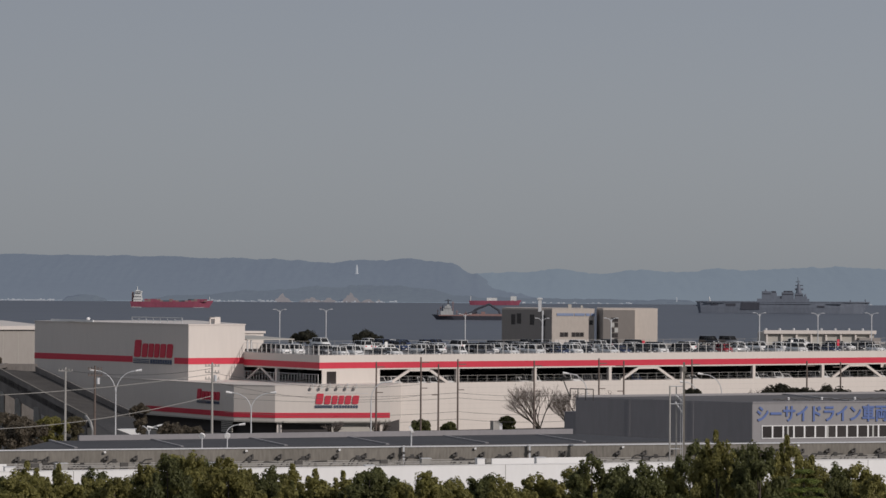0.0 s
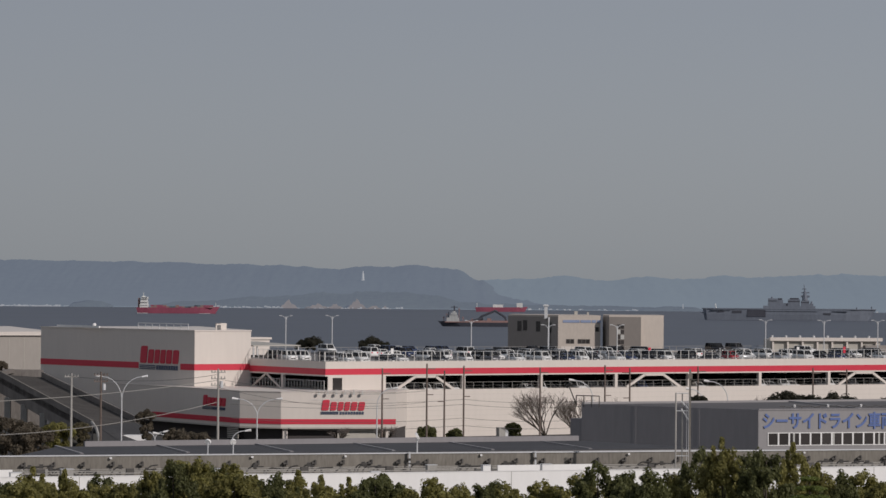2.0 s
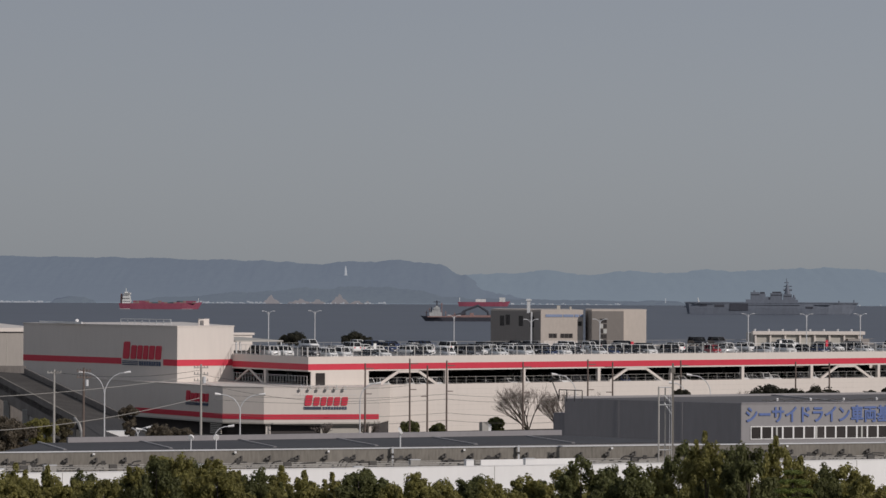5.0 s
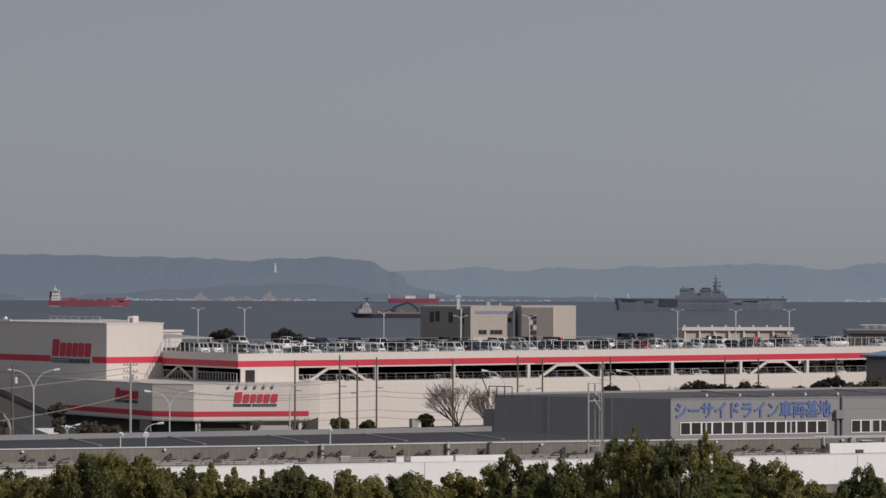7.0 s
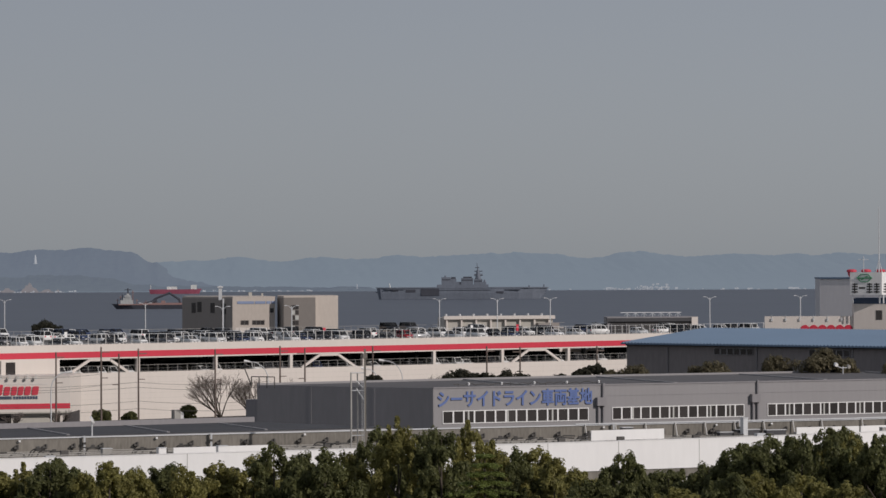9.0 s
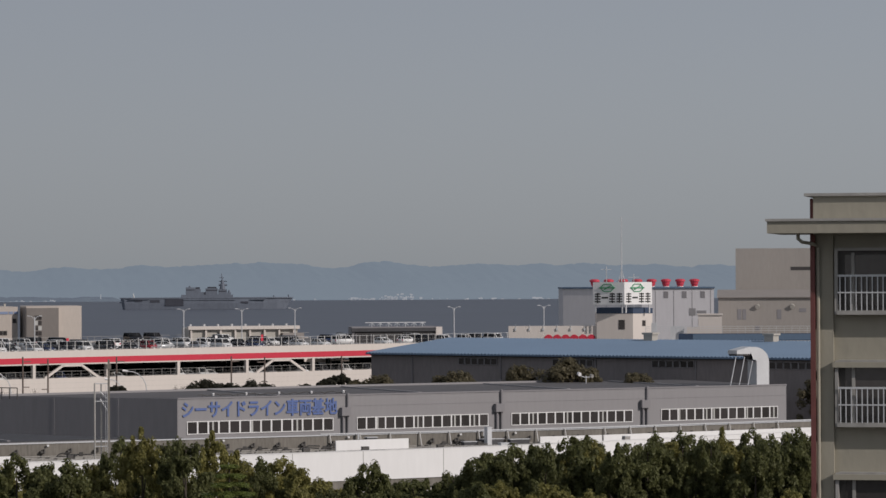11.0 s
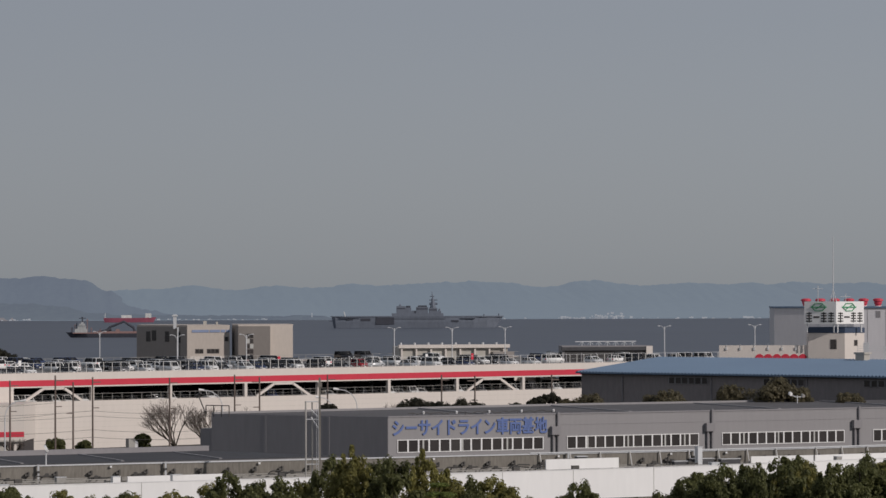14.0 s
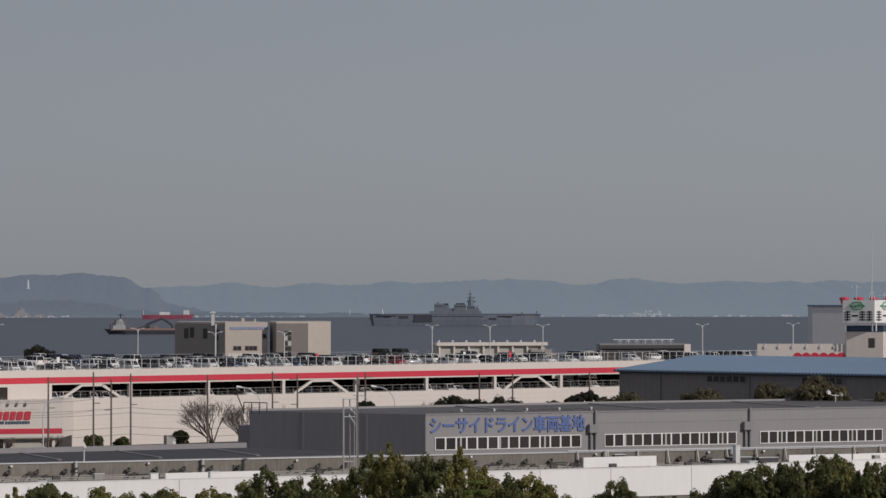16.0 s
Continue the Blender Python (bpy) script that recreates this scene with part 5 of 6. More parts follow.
def make_tree(seed, h, r, base, material, label, leaves=62, size=0.125):
    """A broad crown of rounded lobes, each a shell of leaf clumps, open at its underside."""
    rng = random.Random(seed)
    t = thing("tree", pose(0, 0, 0), label, "tree", "evergreen trees before the guideway")
    bm = bmesh.new()
    rod(bm, (0, 0, 0), (rng.uniform(-0.2, 0.2), 0, h * 0.55), 0.2, 8, 0.11)
    rod(bm, (0, 0, h * 0.55), (0.1, 0.1, h * 0.92), 0.11, 6, 0.03)
    lobes = [(Vector((rng.uniform(-0.3, 0.3), rng.uniform(-0.3, 0.3), h - 1.15)), 0.95)]
    for k in range(22):
        s = (k + rng.random()) / 22
        z = base + (h - base - 1.5) * s
        d = max(0.2, h - z - 0.5)
        rad = r * math.sqrt(max(0.05, 1 - max(0, 1 - d / 3.6) ** 2)) * rng.uniform(0.5, 0.85)
        a = k * 2.4 + rng.uniform(-0.6, 0.6)
        lobes.append((Vector((math.cos(a) * rad, math.sin(a) * rad, z)), rng.uniform(0.75, 1.25) * (1.05 - 0.25 * s)))
    for c, size_of in lobes[1::2]:
        rod(bm, (0, 0, max(1.5, c.z - 1.6)), c, 0.08, 5, 0.02)
    part("trunk", bm, BARK, t)
    clumps = []
    for c, lobe in lobes:
        for j in range(15):
            d = Vector((rng.gauss(0, 1), rng.gauss(0, 1), rng.gauss(0.35, 0.9))).normalized()
            p = c + Vector((d.x, d.y, d.z * 0.8)) * lobe * rng.uniform(0.55, 0.98)
            clumps.append((Vector((p.x, p.y, min(p.z, h - 0.3))), rng.uniform(0.2, 0.42)))
        if rng.random() < 0.22:
            up = c + Vector((rng.uniform(-0.4, 0.4), rng.uniform(-0.4, 0.4), lobe * 0.85))
            for j in range(3):  # a young shoot that breaks the outline
                clumps.append((Vector((up.x, up.y, min(up.z + 0.22 * j, h))), 0.26 - 0.05 * j))
    part("crown", leaf_crown(bmesh.new(), rng, clumps, leaves, size, 1.0), material, t)
    return t


TREE_H = 12.0
protos = [make_tree(1, TREE_H, 2.5, 3.0, LEAF, "dark green evergreen tree with a dense rounded crown"),
          make_tree(2, TREE_H, 2.1, 3.5, LEAF_OLIVE, "olive-green evergreen tree with a dense rounded crown"),
          make_tree(3, TREE_H, 2.9, 2.5, LEAF, "dark green evergreen tree with a broad uneven crown"),
          make_tree(4, TREE_H, 2.4, 3.0, LEAF_OLIVE, "olive-green evergreen tree with an uneven crown"),
          make_tree(5, TREE_H, 2.3, 3.0, LEAF, "dark green evergreen tree with a lumpy crown"),
          make_tree(6, TREE_H, 2.6, 3.0, LEAF_OLIVE, "olive-green evergreen tree with a lumpy crown")]
used = set()


def plant(spots, seed, olive=0.4):
    """spots: metres across, metres ahead, height of the top; olive: the share of olive-green crowns."""
    rng = random.Random(seed)
    for x, y, top in spots:
        k = rng.choice((1, 3, 5)) if rng.random() < olive else rng.choice((0, 2, 4))
        s = (top + 0.15) / TREE_H
        w = rng.uniform(0.78, 1.08)
        m = pose(x, y, 0, 0, 0, rng.uniform(0, 360)) @ Matrix.Diagonal((w, w, s, 1))
        if k in used:
            sx, sy, sz = protos[k].scale
            copy_thing(protos[k], m @ Matrix.Diagonal((1 / sx, 1 / sy, 1 / sz, 1)))
        else:
            used.add(k)
            protos[k].matrix_basis = m


TREES_WEST = [(-28.6, 225.2, 12.7), (-27.3, 230.4, 12.3), (-24.6, 235.7, 12.0), (-21.9, 228.4, 12.5), (-20.7, 233.6, 12.3), (-18.2, 226.3, 13.9), (-17.2, 231.4, 14.0), (-16.3, 236.4, 13.3), (-13.6, 229.1, 12.6), (-12.6, 234.2, 12.3), (-10.2, 226.8, 12.0), (-8.6, 231.8, 12.3), (-6.8, 236.9, 11.9), (-5.0, 229.4, 12.9), (-3.0, 234.5, 12.0), (-1.0, 227.0, 13.1), (0.7, 232.0, 12.3), (2.7, 237.0, 12.3)]
TREES_MID = [(4.1, 227.0, 12.7), (6.1, 231.9, 12.6), (9.0, 236.8, 12.9), (10.2, 229.3, 13.9), (12.0, 234.2, 13.2), (13.5, 226.6, 13.6), (15.4, 231.5, 13.3), (17.6, 236.3, 14.6), (18.6, 228.7, 15.2), (20.5, 233.6, 14.4), (21.2, 226.0, 15.2), (23.6, 230.8, 14.8), (25.8, 235.6, 13.2), (26.5, 228.0, 13.5), (28.2, 232.8, 13.4), (28.8, 225.2, 13.2)]
TREES_EAST = [(33.2, 224.6, 13.5), (35.6, 229.2, 12.0), (38.0, 233.9, 11.6), (38.6, 226.2, 11.9), (41.8, 230.7, 13.1), (41.7, 223.1, 14.0), (43.9, 227.8, 14.2), (46.7, 232.4, 13.9), (47.2, 224.6, 14.9), (50.1, 229.1, 14.6), (50.1, 221.4, 14.6), (52.7, 225.9, 14.1), (55.4, 230.4, 14.4), (55.3, 222.7, 14.4), (58.4, 227.1, 14.8), (58.6, 219.3, 14.9), (62.1, 223.5, 14.5), (65.7, 227.7, 14.5)]
TREES_WEST += [(-29, 236, 12.5), (-26.2, 233, 12.5), (-23.2, 231, 12.2), (-20.3, 232, 13.2), (-18.8, 235, 13.8), (-15, 233, 13.7), (-14.3, 228, 13.2), (-11.6, 231, 12.9), (-4.6, 232, 12.9)]
plant(TREES_WEST, 31, 0.45)
plant(TREES_MID, 32, 0.6)
TREES_EAST += [(44.8, 222, 14.5), (48.8, 226, 14.8), (52.0, 223, 14.7), (53.8, 228, 14.9), (57.0, 224.5, 14.9), (60.2, 222, 14.9), (63.5, 226, 14.8), (60.8, 229, 15.0), (56.6, 231, 14.8), (49.2, 231, 14.5), (64.5, 231, 14.9)]
plant(TREES_EAST, 33, 0.06)
rng = random.Random(34)
plant([(31.5, 222, 11.3), (34.2, 219, 11.0), (36.6, 223, 11.2), (39.6, 220, 11.4), (29.6, 219, 11.8)], 37)
plant([(-33 + 2.4 * k + rng.uniform(-0.6, 0.6), 214 + rng.uniform(-4, 4) - 0.02 * k, rng.uniform(9.6, 10.9) + (1.6 if 30 <= k <= 33 or k >= 38 else 0)) for k in range(43)], 35, 0.9)


plant([(-34 + 2.3 * k + rng.uniform(-0.6, 0.6), 244 + rng.uniform(-3, 3) - 0.12 * abs(k - 14), rng.uniform(10.3, 12.0) + (1.3 if 23 <= k <= 26 or 33 <= k else 0) - (0.4 if 29 <= k <= 31 else 0)) for k in range(44)], 36)


def cedar(x, y, h, r, label):
    """A layered conifer: tiers of drooping boughs, each a flat spray of needles."""
    rng = random.Random(8)
    t = thing("cedar_tree", pose(x, y, 0), label, "tree")
    bm, needles = rod(bmesh.new(), (0, 0, 0), (0, 0, h * 0.97), 0.22, 8, 0.03), []
    for tier in range(13):
        s = tier / 12
        z, reach = h - 0.35 - 6.5 * s, 0.35 + (r - 0.35) * s ** 0.75
        for k in range(7):
            a = 0.9 * k + tier * 0.55 + rng.uniform(-0.25, 0.25)
            long = reach * rng.uniform(0.75, 1.1)
            d = Vector((math.cos(a), math.sin(a), 0))
            rod(bm, (0, 0, z), d * long + Vector((0, 0, z - 0.12 * long)), 0.04, 4, 0.01)
            for j in range(6):
                q = (j + 1) / 6
                needles.append((d * long * q + Vector((rng.uniform(-0.2, 0.2), rng.uniform(-0.2, 0.2), z - 0.12 * long * q)), 0.2 + 0.14 * q))
    part("trunk", bm, BARK, t)
    crown = leaf_crown(bmesh.new(), rng, [(Vector((c.x, c.y, c.z * 2.2)), q) for c, q in needles], 44, 0.1, 1.0)
    for v in crown.verts:
        v.co.z /= 2.2
    part("crown", crown, LEAF_CEDAR, t)


cedar(22.8, 213.5, 14.0, 4.1, "bright green layered conifer among the evergreen trees")


def bush(x, y, z0, h, r, material, label, seed, group):
    rng = random.Random(seed)
    t = thing("shrub", pose(x, y, z0), label, "shrub", group)
    part("stem", rod(bmesh.new(), (0, 0, 0), (0, 0, h * 0.7), 0.12, 6, 0.04), BARK, t)
    clumps = []
    for k in range(64):  # an uneven dome, thickest under its outer skin
        a, q = rng.uniform(0, 6.28), math.sqrt(rng.random())
        top = h - 0.25 * r - 0.42 * r * q ** 2.2 - rng.uniform(0, 0.3) * r
        z = top if k % 2 else h * 0.2 + (top - h * 0.2) * rng.random()
        q *= 0.8 + 0.25 * math.sin(3 * a + seed)
        clumps.append((Vector((math.cos(a) * r * q, math.sin(a) * r * q, z)), r * rng.uniform(0.16, 0.3)))
    part("crown", leaf_crown(bmesh.new(), rng, clumps, 110, 0.19 * max(1, r / 2.8), 1.0), material, t)


for k, (x, y, h, r, mt) in enumerate(((-3.3, 557, 3.0, 1.6, LEAF), (1.2, 559.5, 2.4, 1.3, LEAF), (10.9, 564.5, 3.2, 1.4, LEAF), (-62, 475, 7.4, 3.2, LEAF_BROWN), (-59.0, 478, 6.6, 3.0, LEAF_BROWN), (-55.5, 482, 6.4, 2.2, LEAF_OLIVE), (-42.6, 480, 8.0, 1.4, LEAF_BROWN), (-39, 486, 5.2, 2.4, LEAF_BROWN), (-36.0, 488, 4.8, 2.0, LEAF_BROWN), (-66, 468, 7.6, 3.0, LEAF_BROWN), (-58, 468, 6.2, 2.6, LEAF_BROWN), (-52.5, 485, 6.0, 1.6, LEAF_DULL))):
    bush(x, y, 0, h, r, mt, "shrub with dense winter foliage near the store", 60 + k, "shrubs near the store")
bush(-78.5, 592, 10.3, 2.0, 1.4, LEAF_BROWN, "dark shrub on the raised landing", 59, "shrubs near the store")
for k, (x, h, r) in enumerate(((38, 9.6, 1.7), (51.6, 10.6, 3.3), (54.7, 9.9, 2.4), (58.6, 10.4, 2.7), (62, 9.7, 2.5), (70.0, 10.6, 1.9), (72.2, 11.0, 1.7), (66.5, 9.6, 2.1))):
    bush(x, 514, 0, h, r, LEAF_DEEP, "dark evergreen shrub seen over the depot roof", 80 + k, "shrubs behind the depot")
for k, (x, y, h, r, mt) in enumerate(((71, 467.6, 12.6, 3.0, LEAF_DULL), (82.4, 471, 12.8, 3.4, LEAF_DULL), (91.8, 470, 13.6, 3.0, LEAF_DULL), (97.5, 466, 14.6, 4.2, LEAF_DULL), (106, 460, 12.6, 2.4, LEAF_DULL), (131, 455, 12.0, 3.0, LEAF_DULL), (134, 452, 11.5, 2.8, LEAF_DULL), (68, 470, 11.4, 1.8, LEAF_DULL))):
    bush(x, y, 0, h, r, mt, "dull olive shrub before the blue-roofed shed", 100 + k, "shrubs before the shed")
for k, (x, y, h, r) in enumerate(((-30.6, 759, 14.6, 2.9), (-17.5, 759, 14.7, 3.2), (-15.2, 760, 13.7, 2.4), (-32.6, 761, 13.8, 2.2), (113, 810, 12.6, 3), (121, 812, 12.8, 2.6), (128, 815, 13.4, 3), (100, 815, 12.5, 3))):
    bush(x, y, 0, h, r, LEAF_DEEP, "dark tree crown beyond the parking deck", 120 + k, "trees beyond the deck")


def bare_tree(x, y, h, seed, label, fine=6):
    rng = random.Random(seed)
    t = thing("bare_tree", pose(x, y, 0), label, "tree", "bare trees before the store")
    wood, twigs = bmesh.new(), bmesh.new()

    def grow(p, d, length, r, depth):
        q = p + d * length
        rod(wood if depth < 3 else twigs, p, q, r, 6 if depth < 3 else 3, r * 0.72)
        if depth >= fine:
            return
        for _ in range(8 if depth == 0 else 3 if depth < 5 else 2):
            k = 1.15 if depth == 0 else 0.52
            e = (d + Vector((rng.uniform(-k, k), rng.uniform(-k, k), rng.uniform(-0.02, 0.22)))).normalized()
            grow(p.lerp(q, rng.uniform(0.6, 1)), e, (h * 0.27 if depth == 0 else length * rng.uniform(0.62, 0.86)), max(0.014, r * 0.6), depth + 1)

    grow(Vector((0, 0, 0)), Vector((0, 0, 1)), h * 0.1, 0.2, 0)
    part("trunk", wood, BARK, t)
    part("twig_crown", twigs, TWIG, t, "fine bare twigs")


bare_tree(16.1, 559.8, 10.6, 3, "leafless spreading tree before the cream store wall")
bare_tree(21.6, 566, 8.6, 4, "leafless tree with pale twigs before the store wall")
bare_tree(27.3, 566, 8.4, 8, "leafless tree with pale twigs before the store wall")
bare_tree(51.2, 566, 8.9, 5, "leafless tree with pale twigs before the store wall")
bare_tree(-17.5, 547, 4.2, 6, "small leafless tree before the entrance", 4)
bare_tree(-10.0, 547, 4.6, 7, "small leafless tree before the entrance", 4)
cab = thing("transformer_cabinet", pose(9.0, 561, 0, 0, 0, 30), "tall grey electrical cabinet by the store wall", "cabinet")
part("body", B((-0.9, 0.3, -0.5, 0.5, 0, 2.4)), CONCRETE, cab)
part("side_box", B((0.3, 0.9, -0.4, 0.4, 0, 2.0)), STEEL, cab)

# ---- cars ----


def soften(ob):
    for f in ob.data.polygons:
        f.use_smooth = True


def make_car(kind, paint, label):
    """A parked car, nose at +x: shaped lower body, raked glasshouse with pillars, roof, lamps, bumpers, wheels."""
    L, h0, h1, hood, boot = {"hatch": (3.9, 0.96, 1.52, 0.95, 0.12), "van": (4.7, 1.12, 1.92, 0.75, 0.08), "sedan": (4.6, 0.9, 1.44, 1.25, 0.8), "kei": (3.4, 1.02, 1.78, 0.55, 0.06)}[kind]
    w = 0.86 if kind != "kei" else 0.74
    car = thing("car", pose(0, 0, 0), label, "car", "cars parked on the store decks")
    prof = [(-L / 2 + 0.1, 0.22), (L / 2 - 0.12, 0.22), (L / 2, 0.42), (L / 2 - 0.02, h0 * 0.72), (L / 2 - 0.22, h0 * 0.87), (L / 2 - hood, h0), (-L / 2 + boot, h0), (-L / 2 + 0.02, h0 * 0.94), (-L / 2, 0.5)]
    bm = bmesh.new()
    rings = [[bm.verts.new((x * (1 if abs(y) < w * 0.9 else 0.985), y, z)) for x, z in prof] for y in (-w, -w * 0.8, w * 0.8, w)]
    for p, q in zip(rings, rings[1:]):
        for i in range(len(prof)):
            j = (i + 1) % len(prof)
            bm.faces.new((p[i], q[i], q[j], p[j]))
    bm.faces.new(rings[0]), bm.faces.new(rings[-1][::-1])
    bmesh.ops.recalc_face_normals(bm, faces=bm.faces)
    soften(part("body", bm, paint, car))
    rake = 0.75 if kind in ("hatch", "sedan") else 0.5
    back = 0.55 if kind == "sedan" else 0.3 if kind == "hatch" else 0.12
    lo = [(L / 2 - hood, -w + 0.05), (L / 2 - hood, w - 0.05), (-L / 2 + boot, w - 0.05), (-L / 2 + boot, -w + 0.05)]
    hi = [(L / 2 - hood - rake, -w + 0.2), (L / 2 - hood - rake, w - 0.2), (-L / 2 + boot + back, w - 0.2), (-L / 2 + boot + back, -w + 0.2)]
    bm = bmesh.new()
    p = [bm.verts.new((x, y, h0 - 0.02)) for x, y in lo]
    q = [bm.verts.new((x, y, h1 - 0.06)) for x, y in hi]
    bm.faces.new(p[::-1]), bm.faces.new(q)
    for i in range(4):
        bm.faces.new((p[i], p[(i + 1) % 4], q[(i + 1) % 4], q[i]))
    soften(part("glazing", bm, CAR_GLASS, car, "dark car glass"))
    for i in range(4):
        part("pillar", rod(bmesh.new(), (*lo[i], h0 - 0.03), (*hi[i], h1 - 0.05), 0.07, 4, 0.06), paint, car)
    for s in (0.36, 0.68):
        for i, j in ((0, 3), (1, 2)):
            a, b = Vector(lo[i]).lerp(Vector(lo[j]), s), Vector(hi[i]).lerp(Vector(hi[j]), s)
            part("pillar", rod(bmesh.new(), (*a, h0 - 0.03), (*b, h1 - 0.05), 0.05, 4), paint if s > 0.5 else BLACK, car)
    bm = bmesh.new()
    a = [bm.verts.new((x + (0.04 if i < 2 else -0.04), y * 1.04, h1 - 0.07)) for i, (x, y) in enumerate(hi)]
    b = [bm.verts.new((x + (-0.18 if i < 2 else 0.12), y * 0.82, h1)) for i, (x, y) in enumerate(hi)]
    bm.faces.new(a[::-1]), bm.faces.new(b)
    for i in range(4):
        bm.faces.new((a[i], a[(i + 1) % 4], b[(i + 1) % 4], b[i]))
    soften(part("roof", bm, paint, car))
    for x in (L / 2 - 0.78, -L / 2 + 0.78):
        for y in (-w - 0.02, w - 0.18):
            wheel = part("wheel", rod(bmesh.new(), (x, y, 0.31), (x, y + 0.2, 0.31), 0.31, 10), BLACK, car)
            e = -0.012 if y < 0 else 0.19
            part("rim", rod(bmesh.new(), (x, y + e, 0.31), (x, y + e + 0.022, 0.31), 0.2, 8), STEEL, wheel, "silver wheel rim")
    for y in (-w + 0.06, w - 0.44):
        part("headlight", B((L / 2 - 0.1, L / 2 + 0.012, y, y + 0.38, h0 * 0.6, h0 * 0.74)), LAMP_GLASS, car, "clear headlight")
        part("tail_light", B((-L / 2 - 0.012, -L / 2 + 0.1, y + 0.04, y + 0.3, h0 * 0.68, h0 * 0.92)), RUST_RED, car, "red tail light")
    part("grille", B((L / 2 - 0.1, L / 2 + 0.01, -0.42, 0.42, h0 * 0.42, h0 * 0.62)), BLACK, car)
    part("number_plate", B((L / 2, L / 2 + 0.02, -0.17, 0.17, 0.34, 0.5)), WHITE, car)
    return car


LAMP_GLASS = mat("lamp_glass", (0.7, 0.72, 0.74), 0.08, 0.4, vary=0.03, spec=0.6)


def paint(name, c, rough=0.2, metal=0.0):
    m = mat(name, c, rough, metal, vary=0.03, spec=0.3)
    m.node_tree.nodes["Principled BSDF"].inputs["Coat Weight"].default_value = 0.3
    return m


P_WHITE, P_SILVER, P_BLACK = paint("white_car_paint", (0.75, 0.75, 0.74)), paint("silver_car_paint", (0.5, 0.51, 0.52), 0.3, 0.3), paint("black_car_paint", (0.02, 0.02, 0.024))
P_GREY, P_BLUE, P_RED = paint("grey_car_paint", (0.12, 0.12, 0.13), 0.3, 0.3), paint("navy_car_paint", (0.03, 0.045, 0.1)), paint("red_car_paint", (0.35, 0.03, 0.04))
cars = [make_car("van", P_WHITE, "white parked minivan on the store's parking deck"), make_car("hatch", P_WHITE, "white parked hatchback on the store's parking deck"),
        make_car("van", P_BLACK, "black parked minivan on the store's parking deck"), make_car("hatch", P_SILVER, "silver parked hatchback on the store's parking deck"),
        make_car("sedan", P_BLACK, "black parked saloon car on the store's parking deck"), make_car("sedan", P_SILVER, "silver parked saloon car on the store's parking deck"),
        make_car("kei", P_WHITE, "small white boxy parked car on the store's parking deck"), make_car("van", P_GREY, "grey parked minivan on the store's parking deck"),
        make_car("hatch", P_BLUE, "navy parked hatchback on the store's parking deck"), make_car("kei", P_RED, "small red boxy parked car on the store's parking deck"),
        make_car("van", P_BLUE, "navy parked minivan on the store's parking deck")]
weights = (17, 16, 14, 5, 13, 4, 9, 8, 3, 1, 3)
rng = random.Random(77)
parked = set()
slots = []
for v, share, a in ((4.5, 0.55, -90), (19.5, 0.5, -90), (24.7, 0.4, 90), (41, 0.35, -90), (46, 0.25, 90), (60, 0.2, -90), (74, 0.45, -90)):
    for k in range(68):
        u = 4 + 2.65 * k
        if u < 20 and v > 30:
            continue
        if rng.random() < share * (1.0 if u < 95 else 0.7 if v in (4.5, 19.5) else 0.08):
            slots.append((u, v, 12.5, a))
for v, share in ((2.7, 0.8), (18, 0.4)):
    for k in range(64):
        if rng.random() < share:
            slots.append((13 + 2.65 * k, v, 7.3, -90))
slots += [(14, 13, 12.5, 0), (97, 12, 12.5, 10), (33, 33, 12.5, 180), (112, 33, 12.5, 0)]
for u, v, z, a in slots:
    i = rng.choices(range(len(cars)), weights)[0]
    m = STORE @ pose(u, v + rng.uniform(-0.3, 0.3), z, 0, 0, a + rng.uniform(-5, 5))
    if i in parked:
        copy_thing(cars[i], m)
    else:
        parked.add(i)
        cars[i].matrix_basis = m
for i, c in enumerate(cars):
    if i not in parked:
        c.matrix_basis = STORE @ pose(64 + 2.65 * i, 4.5, 12.5, 0, 0, -90)
for u, v, a, i in ((144.0, 16, 0, 0), (151.4, 12.3, 20, 5), (157.2, 12.2, 10, 1), (168, 12.5, 0, 5), (157, 30, -90, 0), (171, 26, 0, 1), (178, 30, 5, 0), (168, 22, 175, 5), (186, 40, 0, 5), (12, 10, 0, 1), (30, 16, -90, 0)):
    copy_thing(cars[i], STORE @ pose(u, v, 12.5, 0, 0, a))
# small red and white markers on the deck
for k, u in enumerate((18.5, 73, 107, 118)):
    s = thing("deck_sign", STORE @ pose(u, 9, 12.5), "small red and white sign post on the roof deck", "sign", "signs on the roof deck")
    part("post", rod(bmesh.new(), (0, 0, 0), (0, 0, 2.4), 0.06), STEEL, s)
    part("panel", B((-0.28, 0.28, -0.1, -0.04, 1.2, 2.4)), RED if k % 2 else WHITE, s)

# ---- ships ----


def hull(bm, L, beam, z0, z1, bow, stern, sheer=0.0):
    """A ship's hull along x, bow at +x, with raked ends and flare."""
    n = 14
    rows = []
    for k in range(n + 1):
        s = k / n
        xl = stern * (1 - s) * 1.0 - L / 2 + (L - stern * 0.5 - bow) * s
        xu = -L / 2 + L * s
        wid = beam / 2 * min(1, (1 - s) * 4.5 + 0.04) * min(1, 0.75 + s * 2)
        zt = z1 + sheer * max(0, s - 0.7) / 0.3
        rows.append([bm.verts.new(c) for c in ((xl, -wid * 0.8, z0), (xu, -wid, zt), (xu, wid, zt), (xl, wid * 0.8, z0))])
    for a, b in zip(rows, rows[1:]):
        for i in range(4):
            bm.faces.new((a[i], b[i], b[(i + 1) % 4], a[(i + 1) % 4]))
    bm.faces.new(rows[0]), bm.faces.new(rows[-1][::-1])
    return bm


